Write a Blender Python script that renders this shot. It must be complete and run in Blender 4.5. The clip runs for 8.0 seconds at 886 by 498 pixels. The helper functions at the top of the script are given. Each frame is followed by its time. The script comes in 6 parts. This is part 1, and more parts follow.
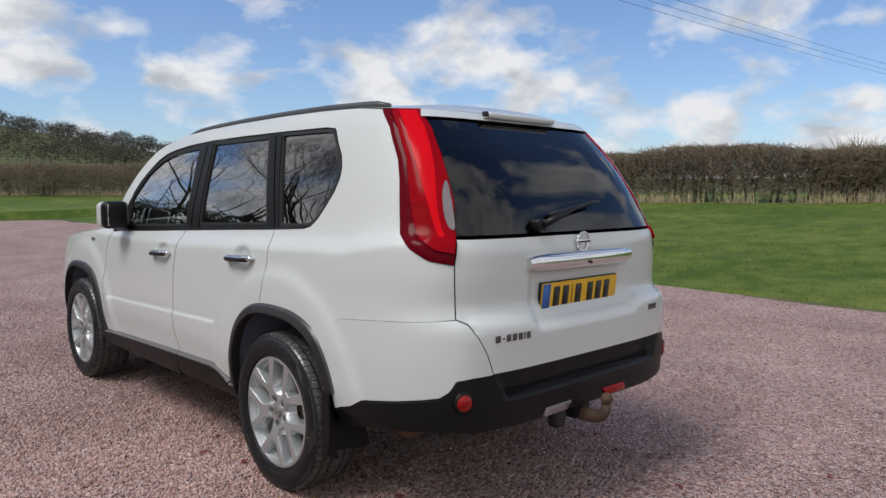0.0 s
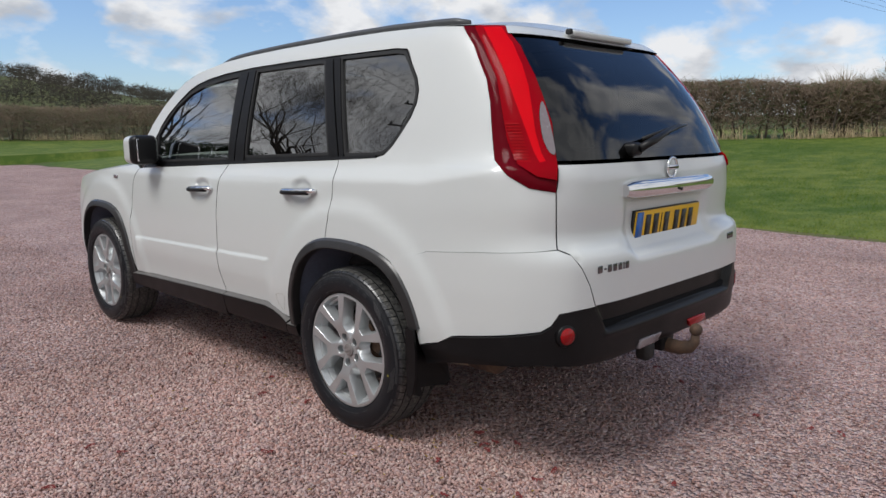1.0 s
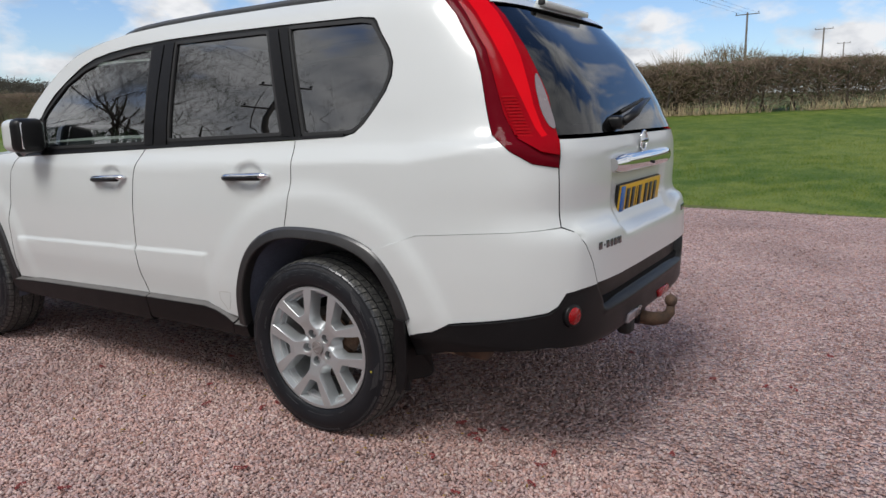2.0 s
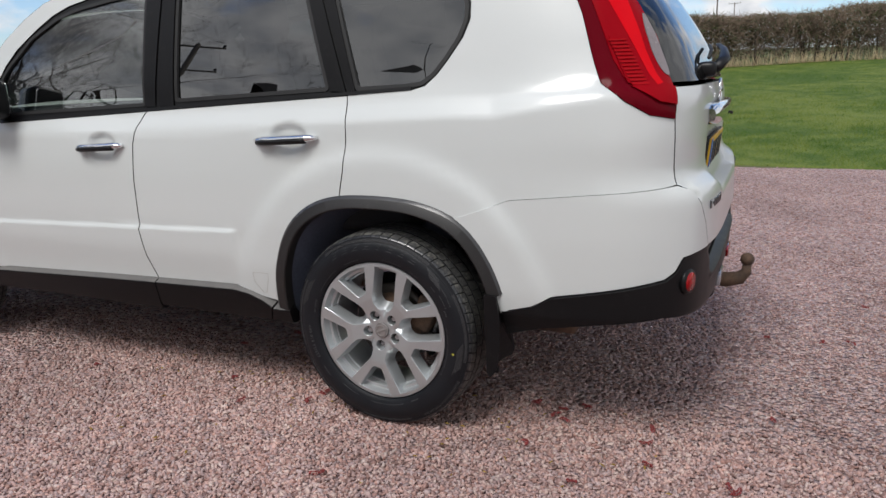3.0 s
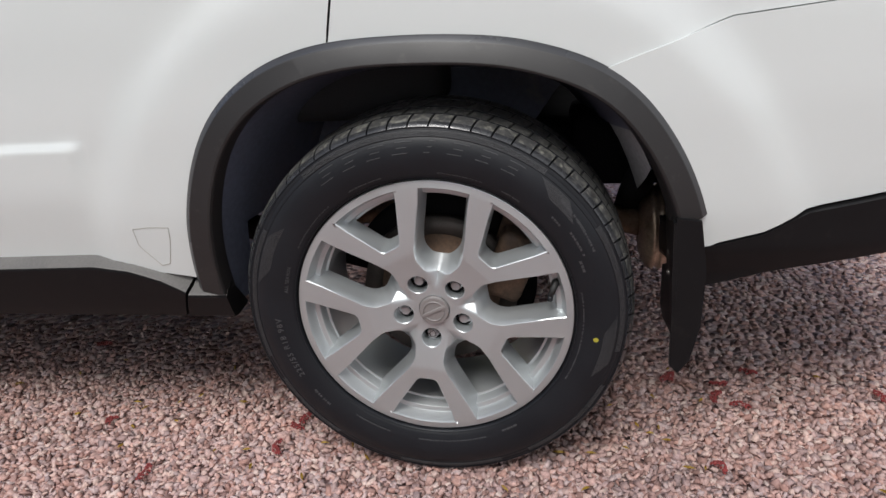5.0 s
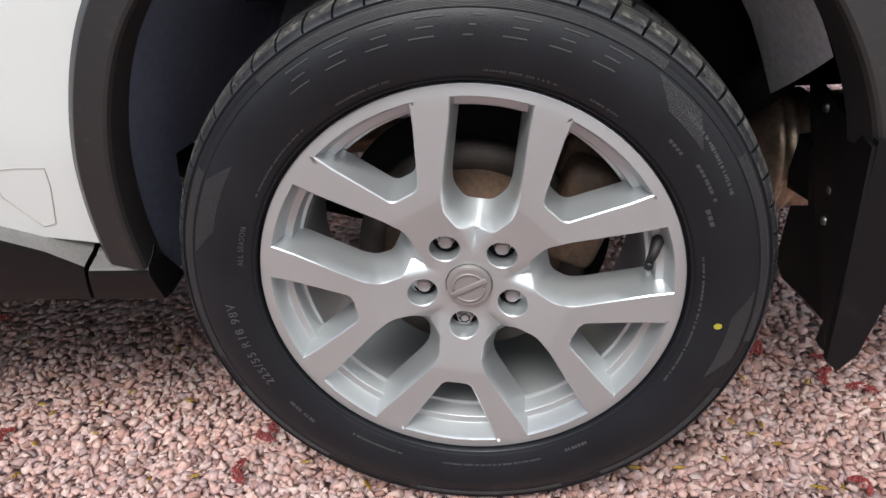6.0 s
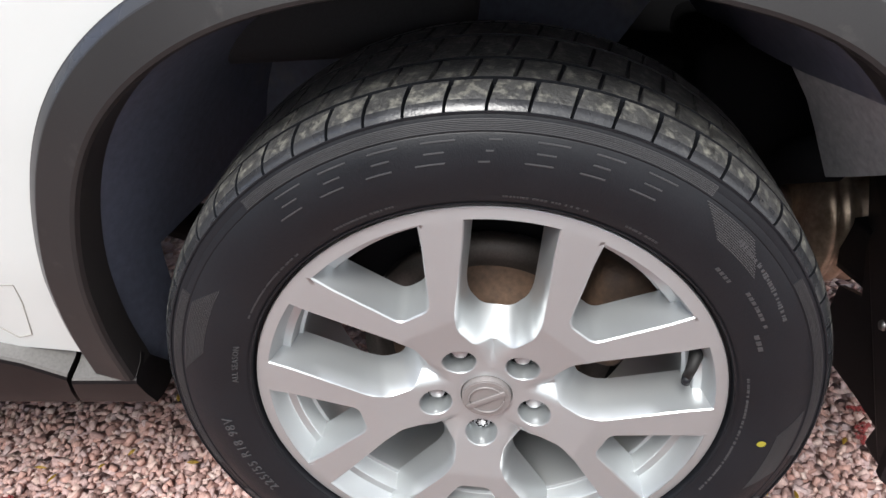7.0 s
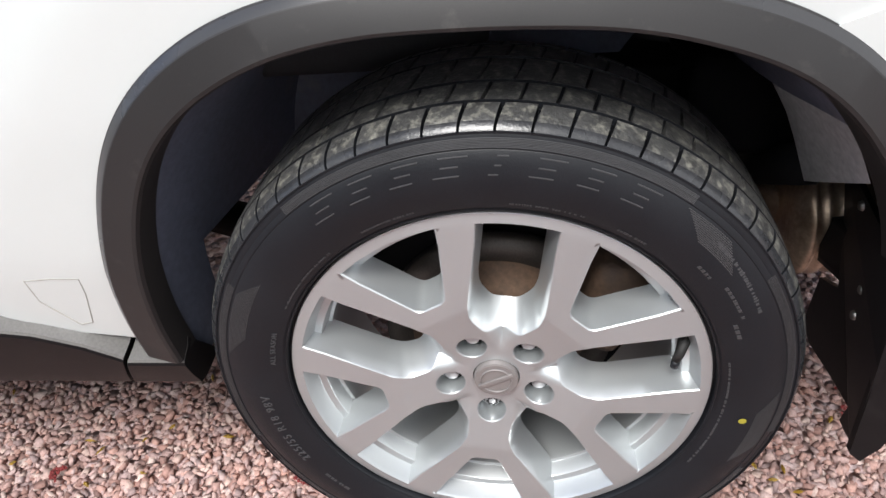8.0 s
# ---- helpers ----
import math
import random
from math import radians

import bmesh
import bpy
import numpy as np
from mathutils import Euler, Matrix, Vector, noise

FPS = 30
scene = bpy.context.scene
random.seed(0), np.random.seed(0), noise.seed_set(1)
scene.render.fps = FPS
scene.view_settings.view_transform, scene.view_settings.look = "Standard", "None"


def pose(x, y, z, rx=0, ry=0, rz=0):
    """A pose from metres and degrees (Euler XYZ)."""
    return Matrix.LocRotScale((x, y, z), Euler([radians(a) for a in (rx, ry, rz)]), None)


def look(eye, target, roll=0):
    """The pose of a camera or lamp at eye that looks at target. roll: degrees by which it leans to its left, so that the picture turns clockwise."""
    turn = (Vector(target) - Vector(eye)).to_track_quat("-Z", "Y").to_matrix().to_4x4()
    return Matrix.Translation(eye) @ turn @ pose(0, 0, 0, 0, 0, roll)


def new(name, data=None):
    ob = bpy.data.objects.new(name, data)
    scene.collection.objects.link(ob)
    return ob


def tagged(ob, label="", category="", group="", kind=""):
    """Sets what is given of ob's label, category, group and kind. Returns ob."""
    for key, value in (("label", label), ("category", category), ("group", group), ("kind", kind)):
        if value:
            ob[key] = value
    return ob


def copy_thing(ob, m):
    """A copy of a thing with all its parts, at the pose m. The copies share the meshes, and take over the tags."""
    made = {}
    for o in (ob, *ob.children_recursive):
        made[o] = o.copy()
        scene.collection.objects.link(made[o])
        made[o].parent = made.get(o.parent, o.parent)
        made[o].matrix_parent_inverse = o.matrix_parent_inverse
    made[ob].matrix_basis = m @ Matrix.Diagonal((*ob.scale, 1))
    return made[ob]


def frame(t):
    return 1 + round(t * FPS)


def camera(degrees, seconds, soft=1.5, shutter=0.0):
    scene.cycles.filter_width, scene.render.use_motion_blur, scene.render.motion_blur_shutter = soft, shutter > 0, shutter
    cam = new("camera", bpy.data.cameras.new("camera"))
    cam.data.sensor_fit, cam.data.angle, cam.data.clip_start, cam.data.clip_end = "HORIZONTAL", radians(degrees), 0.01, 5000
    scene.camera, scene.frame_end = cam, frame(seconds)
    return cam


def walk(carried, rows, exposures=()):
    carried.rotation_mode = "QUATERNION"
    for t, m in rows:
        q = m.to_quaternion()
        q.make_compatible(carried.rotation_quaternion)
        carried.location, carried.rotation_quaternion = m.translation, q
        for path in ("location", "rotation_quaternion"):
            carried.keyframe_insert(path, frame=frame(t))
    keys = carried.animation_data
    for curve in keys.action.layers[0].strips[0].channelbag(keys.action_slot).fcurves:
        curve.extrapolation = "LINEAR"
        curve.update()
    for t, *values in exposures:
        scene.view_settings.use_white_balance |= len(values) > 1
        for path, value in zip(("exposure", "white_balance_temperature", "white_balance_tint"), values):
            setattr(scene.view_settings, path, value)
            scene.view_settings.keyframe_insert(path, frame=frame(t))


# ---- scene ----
cam = camera(63.5, 8.0)
PATH = [
    (0, (-2.472, -2.754, 1.327), (-1.098, -1.309, 1.163), 0.3),
    (0.5, (-2.573, -2.56, 1.253), (-1.226, -1.101, 1.016), 0.1),
    (1, (-2.676, -2.355, 1.264), (-1.27, -0.971, 0.939), -0.3),
    (2.3, (-2.902, -1.661, 1.235), (-1.204, -0.685, 0.832), -1.2),
    (2.5, (-2.915, -1.517, 1.235), (-1.207, -0.571, 0.798), -1.3),
    (3, (-2.903, -1.207, 1.206), (-1.145, -0.38, 0.732), -1.9),
    (3.5, (-2.745, -0.878, 1.148), (-0.924, -0.226, 0.638), -2.4),
    (4, (-2.511, -0.594, 1.058), (-0.66, -0.057, 0.523), -2.8),
    (4.5, (-2.241, -0.37, 1.007), (-0.404, 0.028, 0.323), -3.5),
    (5, (-1.977, -0.217, 0.938), (-0.159, 0.097, 0.166), -4.1),
    (6.3, (-1.516, -0.045, 0.783), (0.179, 0.157, -0.259), -4.3),
    (6.5, (-1.493, -0.049, 0.791), (0.175, 0.166, -0.292), -4.7),
    (7, (-1.404, -0.044, 0.912), (0.235, 0.182, -0.213), -5.7),
    (7.5, (-1.391, -0.052, 0.966), (0.22, 0.189, -0.195), -6.4),
    (8, (-1.464, -0.055, 0.978), (0.138, 0.213, -0.188), -6.7),
]
EXPOSURES = [(0, -.24), (1, -.20), (2.5, -.12), (4, -.04), (5, .16), (6.3, .66), (7, .79), (8, .74)]
walk(cam, [(t, look(eye, target, roll)) for t, eye, target, roll in PATH], EXPOSURES)

# ---- light ----
SUN_ELEVATION, SUN_AZIMUTH = 57.0, -80.0          # azimuth clockwise from +y


def build_world():
    w = bpy.data.worlds.new("sky")
    scene.world = w
    w.use_nodes = True
    nt = w.node_tree
    nt.nodes.clear()
    N, L = nt.nodes.new, nt.links.new
    out, bg = N("ShaderNodeOutputWorld"), N("ShaderNodeBackground")
    sky = N("ShaderNodeTexSky")
    sky.sky_type, sky.sun_disc = "NISHITA", False
    sky.sun_elevation, sky.sun_rotation = radians(SUN_ELEVATION), radians(SUN_AZIMUTH)
    sky.air_density, sky.dust_density, sky.ozone_density = 1.0, 0.6, 1.6
    co = N("ShaderNodeTexCoord")
    sep = N("ShaderNodeSeparateXYZ")
    L(co.outputs["Generated"], sep.inputs[0])
    # flat cloud layer seen in perspective: divide by height over the horizon
    up = N("ShaderNodeMath"); up.operation = "MAXIMUM"; up.inputs[1].default_value = 0.0
    L(sep.outputs[2], up.inputs[0])
    lift = N("ShaderNodeMath"); lift.operation = "ADD"; lift.inputs[1].default_value = 0.45
    L(up.outputs[0], lift.inputs[0])
    dx = N("ShaderNodeMath"); dx.operation = "DIVIDE"
    dy = N("ShaderNodeMath"); dy.operation = "DIVIDE"
    L(sep.outputs[0], dx.inputs[0]); L(lift.outputs[0], dx.inputs[1])
    L(sep.outputs[1], dy.inputs[0]); L(lift.outputs[0], dy.inputs[1])
    com = N("ShaderNodeCombineXYZ")
    L(dx.outputs[0], com.inputs[0]); L(dy.outputs[0], com.inputs[1])
    big = N("ShaderNodeTexNoise")
    big.inputs["Scale"].default_value, big.inputs["Detail"].default_value = CLOUD_SCALE, 9.0
    big.inputs["Roughness"].default_value, big.inputs["Distortion"].default_value = 0.53, 0.15
    shift = N("ShaderNodeVectorMath"); shift.operation = "ADD"; shift.inputs[1].default_value = CLOUD_SHIFT
    L(com.outputs[0], shift.inputs[0]); L(shift.outputs[0], big.inputs["Vector"])
    # closed grey cover towards the veiled sun and the south
    west, south = N("ShaderNodeMath"), N("ShaderNodeMath")
    west.operation = south.operation = "MINIMUM"
    west.inputs[1].default_value = south.inputs[1].default_value = 0.0
    L(sep.outputs[0], west.inputs[0]); L(sep.outputs[1], south.inputs[0])
    side = N("ShaderNodeMath"); side.operation = "MULTIPLY_ADD"; side.inputs[1].default_value = -CLOUD_SUNWARD
    L(west.outputs[0], side.inputs[0]); L(big.outputs["Fac"], side.inputs[2])
    behind = N("ShaderNodeMath"); behind.operation = "MULTIPLY_ADD"; behind.inputs[1].default_value = -0.30
    L(south.outputs[0], behind.inputs[0]); L(side.outputs[0], behind.inputs[2])
    ramp = N("ShaderNodeValToRGB")
    ramp.color_ramp.elements[0].position, ramp.color_ramp.elements[1].position = CLOUD_COVER
    low = N("ShaderNodeMapRange"); low.interpolation_type = "SMOOTHSTEP"
    low.inputs["From Min"].default_value, low.inputs["From Max"].default_value = .10, .34
    low.inputs["To Min"].default_value, low.inputs["To Max"].default_value = .035, -.045
    L(sep.outputs[2], low.inputs[0])
    cover = N("ShaderNodeMath"); cover.operation = "ADD"
    L(behind.outputs[0], cover.inputs[0]); L(low.outputs[0], cover.inputs[1])
    L(cover.outputs[0], ramp.inputs[0])
    # the same layer sampled a little further along gives the shaded bellies
    belly = N("ShaderNodeTexNoise")
    belly.inputs["Scale"].default_value, belly.inputs["Detail"].default_value = CLOUD_SCALE * 1.7, 5.0
    L(shift.outputs[0], belly.inputs["Vector"])
    tone = N("ShaderNodeValToRGB")
    tone.color_ramp.elements[0].position, tone.color_ramp.elements[1].position = 0.34, 0.56
    tone.color_ramp.elements[0].color = (4.0, 4.25, 4.7, 1)
    tone.color_ramp.elements[1].color = (6.8, 6.9, 7.1, 1)
    L(belly.outputs["Fac"], tone.inputs[0])
    mix = N("ShaderNodeMix"); mix.data_type = "RGBA"
    tint = N("ShaderNodeMix"); tint.data_type = "RGBA"; tint.blend_type = "MULTIPLY"; tint.inputs[0].default_value = 1.0
    tint.inputs[7].default_value = SKY_TINT
    L(sky.outputs[0], tint.inputs[6])
    L(ramp.outputs[0], mix.inputs[0]); L(tint.outputs[2], mix.inputs[6]); L(tone.outputs[0], mix.inputs[7])
    L(mix.outputs[2], bg.inputs[0])
    bg.inputs[1].default_value = SKY_STRENGTH
    L(bg.outputs[0], out.inputs[0])


CLOUD_SCALE, CLOUD_SHIFT, CLOUD_COVER, CLOUD_SUNWARD = 4.2, (3.1, 1.7, 0.0), (0.485, 0.62), 0.42
SKY_TINT, SKY_STRENGTH = (0.86, 0.97, 1.16, 1), 0.14
build_world()
sun_data = bpy.data.lights.new("sun", "SUN")
sun_data.energy, sun_data.angle, sun_data.color = 2.7, radians(24), (1.0, 0.978, 0.945)
sun = new("sun", sun_data)
sa, se = radians(SUN_AZIMUTH), radians(SUN_ELEVATION)
SUN_WAY = Vector((math.sin(sa) * math.cos(se), math.cos(sa) * math.cos(se), math.sin(se)))
sun.rotation_euler = SUN_WAY.to_track_quat("Z", "Y").to_euler()


# ---- materials ----
def material(name, color, rough=0.5, metal=0.0, coat=0.0, spec=0.5, var=0.12, scale=8.0, fine=120.0, bump=0.0, bump_scale=200.0, rough_var=0.08, coat_rough=0.03, dirt=None):
    """A principled surface with two scales of variation, fine relief and optional dirt."""
    m = bpy.data.materials.new(name)
    m.use_nodes = True
    nt = m.node_tree
    N, L = nt.nodes.new, nt.links.new
    p = nt.nodes["Principled BSDF"]
    p.inputs["Metallic"].default_value = metal
    p.inputs["Coat Weight"].default_value, p.inputs["Coat Roughness"].default_value = coat, coat_rough
    p.inputs["Specular IOR Level"].default_value = spec
    co = N("ShaderNodeTexCoord")
    n1, n2 = N("ShaderNodeTexNoise"), N("ShaderNodeTexNoise")
    n1.inputs["Scale"].default_value, n1.inputs["Detail"].default_value = scale, 4
    n2.inputs["Scale"].default_value, n2.inputs["Detail"].default_value = fine, 3
    L(co.outputs["Object"], n1.inputs["Vector"]); L(co.outputs["Object"], n2.inputs["Vector"])
    add = N("ShaderNodeMath"); add.operation = "ADD"
    L(n1.outputs["Fac"], add.inputs[0]); L(n2.outputs["Fac"], add.inputs[1])
    half = N("ShaderNodeMapRange")
    half.inputs["From Min"].default_value, half.inputs["From Max"].default_value = 0.6, 1.4
    half.inputs["To Min"].default_value, half.inputs["To Max"].default_value = 1 - var, 1 + var
    L(add.outputs[0], half.inputs[0])
    mul = N("ShaderNodeMix"); mul.data_type = "RGBA"; mul.blend_type = "MULTIPLY"; mul.inputs[0].default_value = 1
    mul.inputs[6].default_value = (*color, 1)
    L(half.outputs[0], mul.inputs[7])
    last = mul.outputs[2]
    if dirt:
        dcol, dscale, lo, hi = dirt
        n3 = N("ShaderNodeTexNoise")
        n3.inputs["Scale"].default_value, n3.inputs["Detail"].default_value, n3.inputs["Roughness"].default_value = dscale, 6, 0.65
        L(co.outputs["Object"], n3.inputs["Vector"])
        r = N("ShaderNodeMapRange")
        r.inputs["From Min"].default_value, r.inputs["From Max"].default_value = lo, hi
        L(n3.outputs["Fac"], r.inputs[0])
        dm = N("ShaderNodeMix"); dm.data_type = "RGBA"
        dm.inputs[7].default_value = (*dcol, 1)
        L(r.outputs[0], dm.inputs[0]); L(last, dm.inputs[6])
        last = dm.outputs[2]
    L(last, p.inputs["Base Color"])
    rr = N("ShaderNodeMapRange")
    rr.inputs["From Min"].default_value, rr.inputs["From Max"].default_value = 0.3, 0.7
    rr.inputs["To Min"].default_value, rr.inputs["To Max"].default_value = max(0.01, rough - rough_var), min(1, rough + rough_var)
    L(n1.outputs["Fac"], rr.inputs[0]); L(rr.outputs[0], p.inputs["Roughness"])
    if bump:
        n4 = N("ShaderNodeTexNoise")
        n4.inputs["Scale"].default_value, n4.inputs["Detail"].default_value = bump_scale, 4
        L(co.outputs["Object"], n4.inputs["Vector"])
        b = N("ShaderNodeBump"); b.inputs["Strength"].default_value, b.inputs["Distance"].default_value = bump, 0.002
        L(n4.outputs["Fac"], b.inputs["Height"]); L(b.outputs[0], p.inputs["Normal"])
    return m


def glass_material(name, tint, rough=0.0, mix=0.9):
    """Tinted car glass: sharp reflections over a dark, partly clear pane."""
    m = bpy.data.materials.new(name)
    m.use_nodes = True
    nt = m.node_tree
    nt.nodes.clear()
    N, L = nt.nodes.new, nt.links.new
    out, ms, tr, gl, fr = N("ShaderNodeOutputMaterial"), N("ShaderNodeMixShader"), N("ShaderNodeBsdfTransparent"), N("ShaderNodeBsdfGlossy"), N("ShaderNodeFresnel")
    tr.inputs[0].default_value = (*tint, 1)
    gl.inputs["Roughness"].default_value = rough
    fr.inputs[0].default_value = 1.55
    sc = N("ShaderNodeMath"); sc.operation = "MULTIPLY"; sc.inputs[1].default_value = mix; sc.use_clamp = True
    L(fr.outputs[0], sc.inputs[0]); L(sc.outputs[0], ms.inputs[0])
    L(tr.outputs[0], ms.inputs[1]); L(gl.outputs[0], ms.inputs[2]); L(ms.outputs[0], out.inputs[0])
    return m


PAINT = material("white_pearl_paint", (0.592, 0.617, 0.610), 0.32, coat=0.7, var=0.012, scale=2.0, fine=900, rough_var=0.03, coat_rough=0.10)
ARCH_TRIM = material("weathered_black_plastic", (0.0190, 0.0178, 0.0180), 0.44, spec=0.42, var=0.14, scale=9, fine=600, bump=0.05, bump_scale=2400, rough_var=0.04, dirt=((0.07, 0.064, 0.060), 34, 0.60, 0.95))
# arch bevel: glossier, and lighter in colour to carry the sky's glint
TRIM_BEVEL = material("sky_glint_trim_edge", (0.036, 0.036, 0.038), 0.30, spec=0.55, var=0.1, fine=500)
BLACK_TRIM = material("textured_black_plastic", (0.0066, 0.0064, 0.0070), 0.40, spec=0.22, var=0.12, scale=12, fine=700, bump=0.06, bump_scale=2400, rough_var=0.03, dirt=((0.028, 0.026, 0.025), 26, 0.60, 1.0))
GLOSS_BLACK = material("satin_black_window_trim", (0.007, 0.007, 0.0075), 0.40, spec=0.27, coat=0.0, var=0.1, fine=600)
DARK = material("dark_inner_metal", (0.008, 0.008, 0.009), 0.9, spec=0.1, var=0.2)
LINER = material("wheel_arch_liner_plastic", (0.100, 0.113, 0.155), 0.50, var=0.25, scale=6, fine=90, bump=0.3, bump_scale=120, dirt=((0.22, 0.21, 0.20), 9, 0.62, 0.85))
ALLOY = material("silver_alloy_paint", (0.522, 0.546, 0.556), 0.37, metal=0.70, coat=0.10, var=0.03, scale=10, fine=1500, rough_var=0.04, coat_rough=0.12)
RUBBER = material("tyre_rubber", (0.0095, 0.0105, 0.0132), 0.43, spec=0.30, var=0.2, scale=14, fine=300, bump=0.15, bump_scale=700)
TREAD = material("worn_tread_rubber", (0.050, 0.050, 0.050), 0.40, var=0.45, scale=40, fine=320, bump=0.6, bump_scale=260, dirt=((0.23, 0.225, 0.195), 95, 0.50, 0.72))
SHOULDER = material("glossy_tyre_shoulder", (0.030, 0.031, 0.034), 0.26, spec=0.6, var=0.25, scale=30, fine=300, bump=0.12, bump_scale=400, dirt=((0.13, 0.128, 0.118), 70, 0.58, 0.85))
CHROME = material("chrome", (0.78, 0.78, 0.79), 0.06, metal=1.0, var=0.02, rough_var=0.02)
STEEL = material("machined_steel", (0.30, 0.295, 0.29), 0.42, metal=1.0, var=0.12, fine=500)
RUST = material("rusty_iron", (0.115, 0.070, 0.045), 0.82, metal=0.15, var=0.4, scale=22, fine=160, bump=0.6, bump_scale=160, dirt=((0.05, 0.035, 0.028), 14, 0.45, 0.7))
EXHAUST = material("stained_exhaust_steel", (0.58, 0.455, 0.345), 0.38, metal=0.70, var=0.3, scale=9, fine=150, dirt=((0.12, 0.065, 0.035), 11, 0.45, 0.75))
RED_BRIGHT = material("bright_red_lens", (0.60, 0.004, 0.010), 0.10, spec=0.05, coat=0.0, var=0.05, fine=300)
RED_DARK = material("dark_red_lens", (0.11, 0.002, 0.007), 0.08, spec=0.05, coat=0.0, var=0.06, fine=300)
CLEAR_LENS = material("clear_lens", (0.20, 0.17, 0.18), 0.22, metal=0.1, coat=0.4, var=0.12, scale=40)
RED_MID = material("deep_red_lens", (0.27, 0.002, 0.007), 0.10, spec=0.05, var=0.05, fine=300)
# sill ledge colour: the sky's reflection put into a lighter grey
SKY_LIT_TRIM = material("sky_lit_black_plastic", (0.11, 0.105, 0.10), 0.6, var=0.25, scale=14, fine=300)
RED_RIB = material("ribbed_red_lens", (0.34, 0.004, 0.008), 0.16, spec=0.08, var=0.05, fine=300)
REFLECTOR = material("red_reflector", (0.30, 0.004, 0.006), 0.18, spec=0.25, coat=0.2, var=0.15, fine=900)
SEAL = material("rubber_seal", (0.012, 0.012, 0.012), 0.6)
PLATE_YELLOW = material("yellow_plate", (0.72, 0.42, 0.02), 0.35, var=0.05, fine=500)
PLATE_BLUE = material("blue_plate_band", (0.02, 0.12, 0.42), 0.35, var=0.05)
PLATE_BLACK = material("black_plate_bar", (0.012, 0.011, 0.010), 0.4)
CLOTH = material("dark_seat_cloth", (0.035, 0.035, 0.038), 0.9, var=0.2, fine=300)
YELLOW_DOT = material("yellow_paint_dot", (0.36, 0.32, 0.035), 0.5)
GLASS_PRIVACY = glass_material("privacy_glass", (0.040, 0.044, 0.046), mix=3.5)
GLASS_GREEN = glass_material("green_tinted_glass", (0.62, 0.72, 0.66), mix=3.8)
GLASS_REAR = glass_material("rear_privacy_glass", (0.060, 0.062, 0.064), mix=1.25)


# ---- mesh helpers ----
from mathutils.geometry import delaunay_2d_cdt


def mesh_object(name, verts, faces, mat, parent=None, label="", smooth=True):
    me = bpy.data.meshes.new(name)
    me.from_pydata([tuple(map(float, v)) for v in verts], [], [tuple(map(int, f)) for f in faces])
    me.update()
    me.materials.append(mat)
    if smooth:
        me.shade_smooth()
    ob = new(name, me)
    if parent is not None:
        ob.parent = parent
    if label:
        ob["label"] = label
    return ob


def part(name, bm, mat, parent, label="", smooth=True):
    me = bpy.data.meshes.new(name)
    bm.to_mesh(me)
    bm.free()
    me.materials.append(mat)
    if smooth:
        me.shade_smooth()
    ob = new(name, me)
    ob.parent = parent
    if label:
        ob["label"] = label
    return ob


def thing(name, label, category, at=(0, 0, 0), group="", kind=""):
    ob = new(name)
    ob.location = at
    ob.empty_display_size = 0.1
    return tagged(ob, label, category, group, kind)


def box_bm(sx, sy, sz, at=(0, 0, 0), bevel=0.004, turn=None, segments=2):
    bm = bmesh.new()
    bmesh.ops.create_cube(bm, size=1)
    bmesh.ops.scale(bm, vec=(sx, sy, sz), verts=bm.verts)
    if bevel:
        bmesh.ops.bevel(bm, geom=bm.edges[:], offset=bevel, segments=segments, affect="EDGES", profile=0.5)
    m = Matrix.Translation(at) @ (turn or Matrix())
    bmesh.ops.transform(bm, matrix=m, verts=bm.verts)
    return bm


def tube(points, radius, sides=10, closed_ends=True, flat=1.0):
    """Verts and faces of a tube along points; radius may be a list. flat squeezes it along its second axis."""
    pts = [Vector(p) for p in points]
    rad = radius if isinstance(radius, (list, tuple)) else [radius] * len(pts)
    verts, faces = [], []
    for i, p in enumerate(pts):
        d = (pts[min(i + 1, len(pts) - 1)] - pts[max(i - 1, 0)]).normalized()
        u = d.cross(Vector((0, 0, 1)))
        u = u.normalized() if u.length > 1e-4 else Vector((1, 0, 0))
        v = d.cross(u)
        for k in range(sides):
            a = 2 * math.pi * k / sides
            verts.append(p + rad[i] * (math.cos(a) * u + flat * math.sin(a) * v))
    for i in range(len(pts) - 1):
        for k in range(sides):
            a, b = i * sides + k, i * sides + (k + 1) % sides
            faces.append((a, b, b + sides, a + sides))
    if closed_ends:
        faces.append(tuple(range(sides - 1, -1, -1)))
        n = (len(pts) - 1) * sides
        faces.append(tuple(range(n, n + sides)))
    return verts, faces


def revolve(profile, segments, centre=(0, 0), start=0.0, end=360.0, flip=False):
    """Profile of (x, r) turned about the x axis through (y, z) = centre."""
    full = abs(end - start) >= 359.9
    cols = segments if full else segments + 1
    verts, faces = [], []
    for j in range(cols):
        a = radians(start + (end - start) * j / segments)
        for x, r in profile:
            verts.append((x, centre[0] + r * math.cos(a), centre[1] + r * math.sin(a)))
    n = len(profile)
    for j in range(segments):
        k = (j + 1) % cols
        for i in range(n - 1):
            q = (j * n + i, j * n + i + 1, k * n + i + 1, k * n + i)
            faces.append(q[::-1] if flip else q)
    return verts, faces


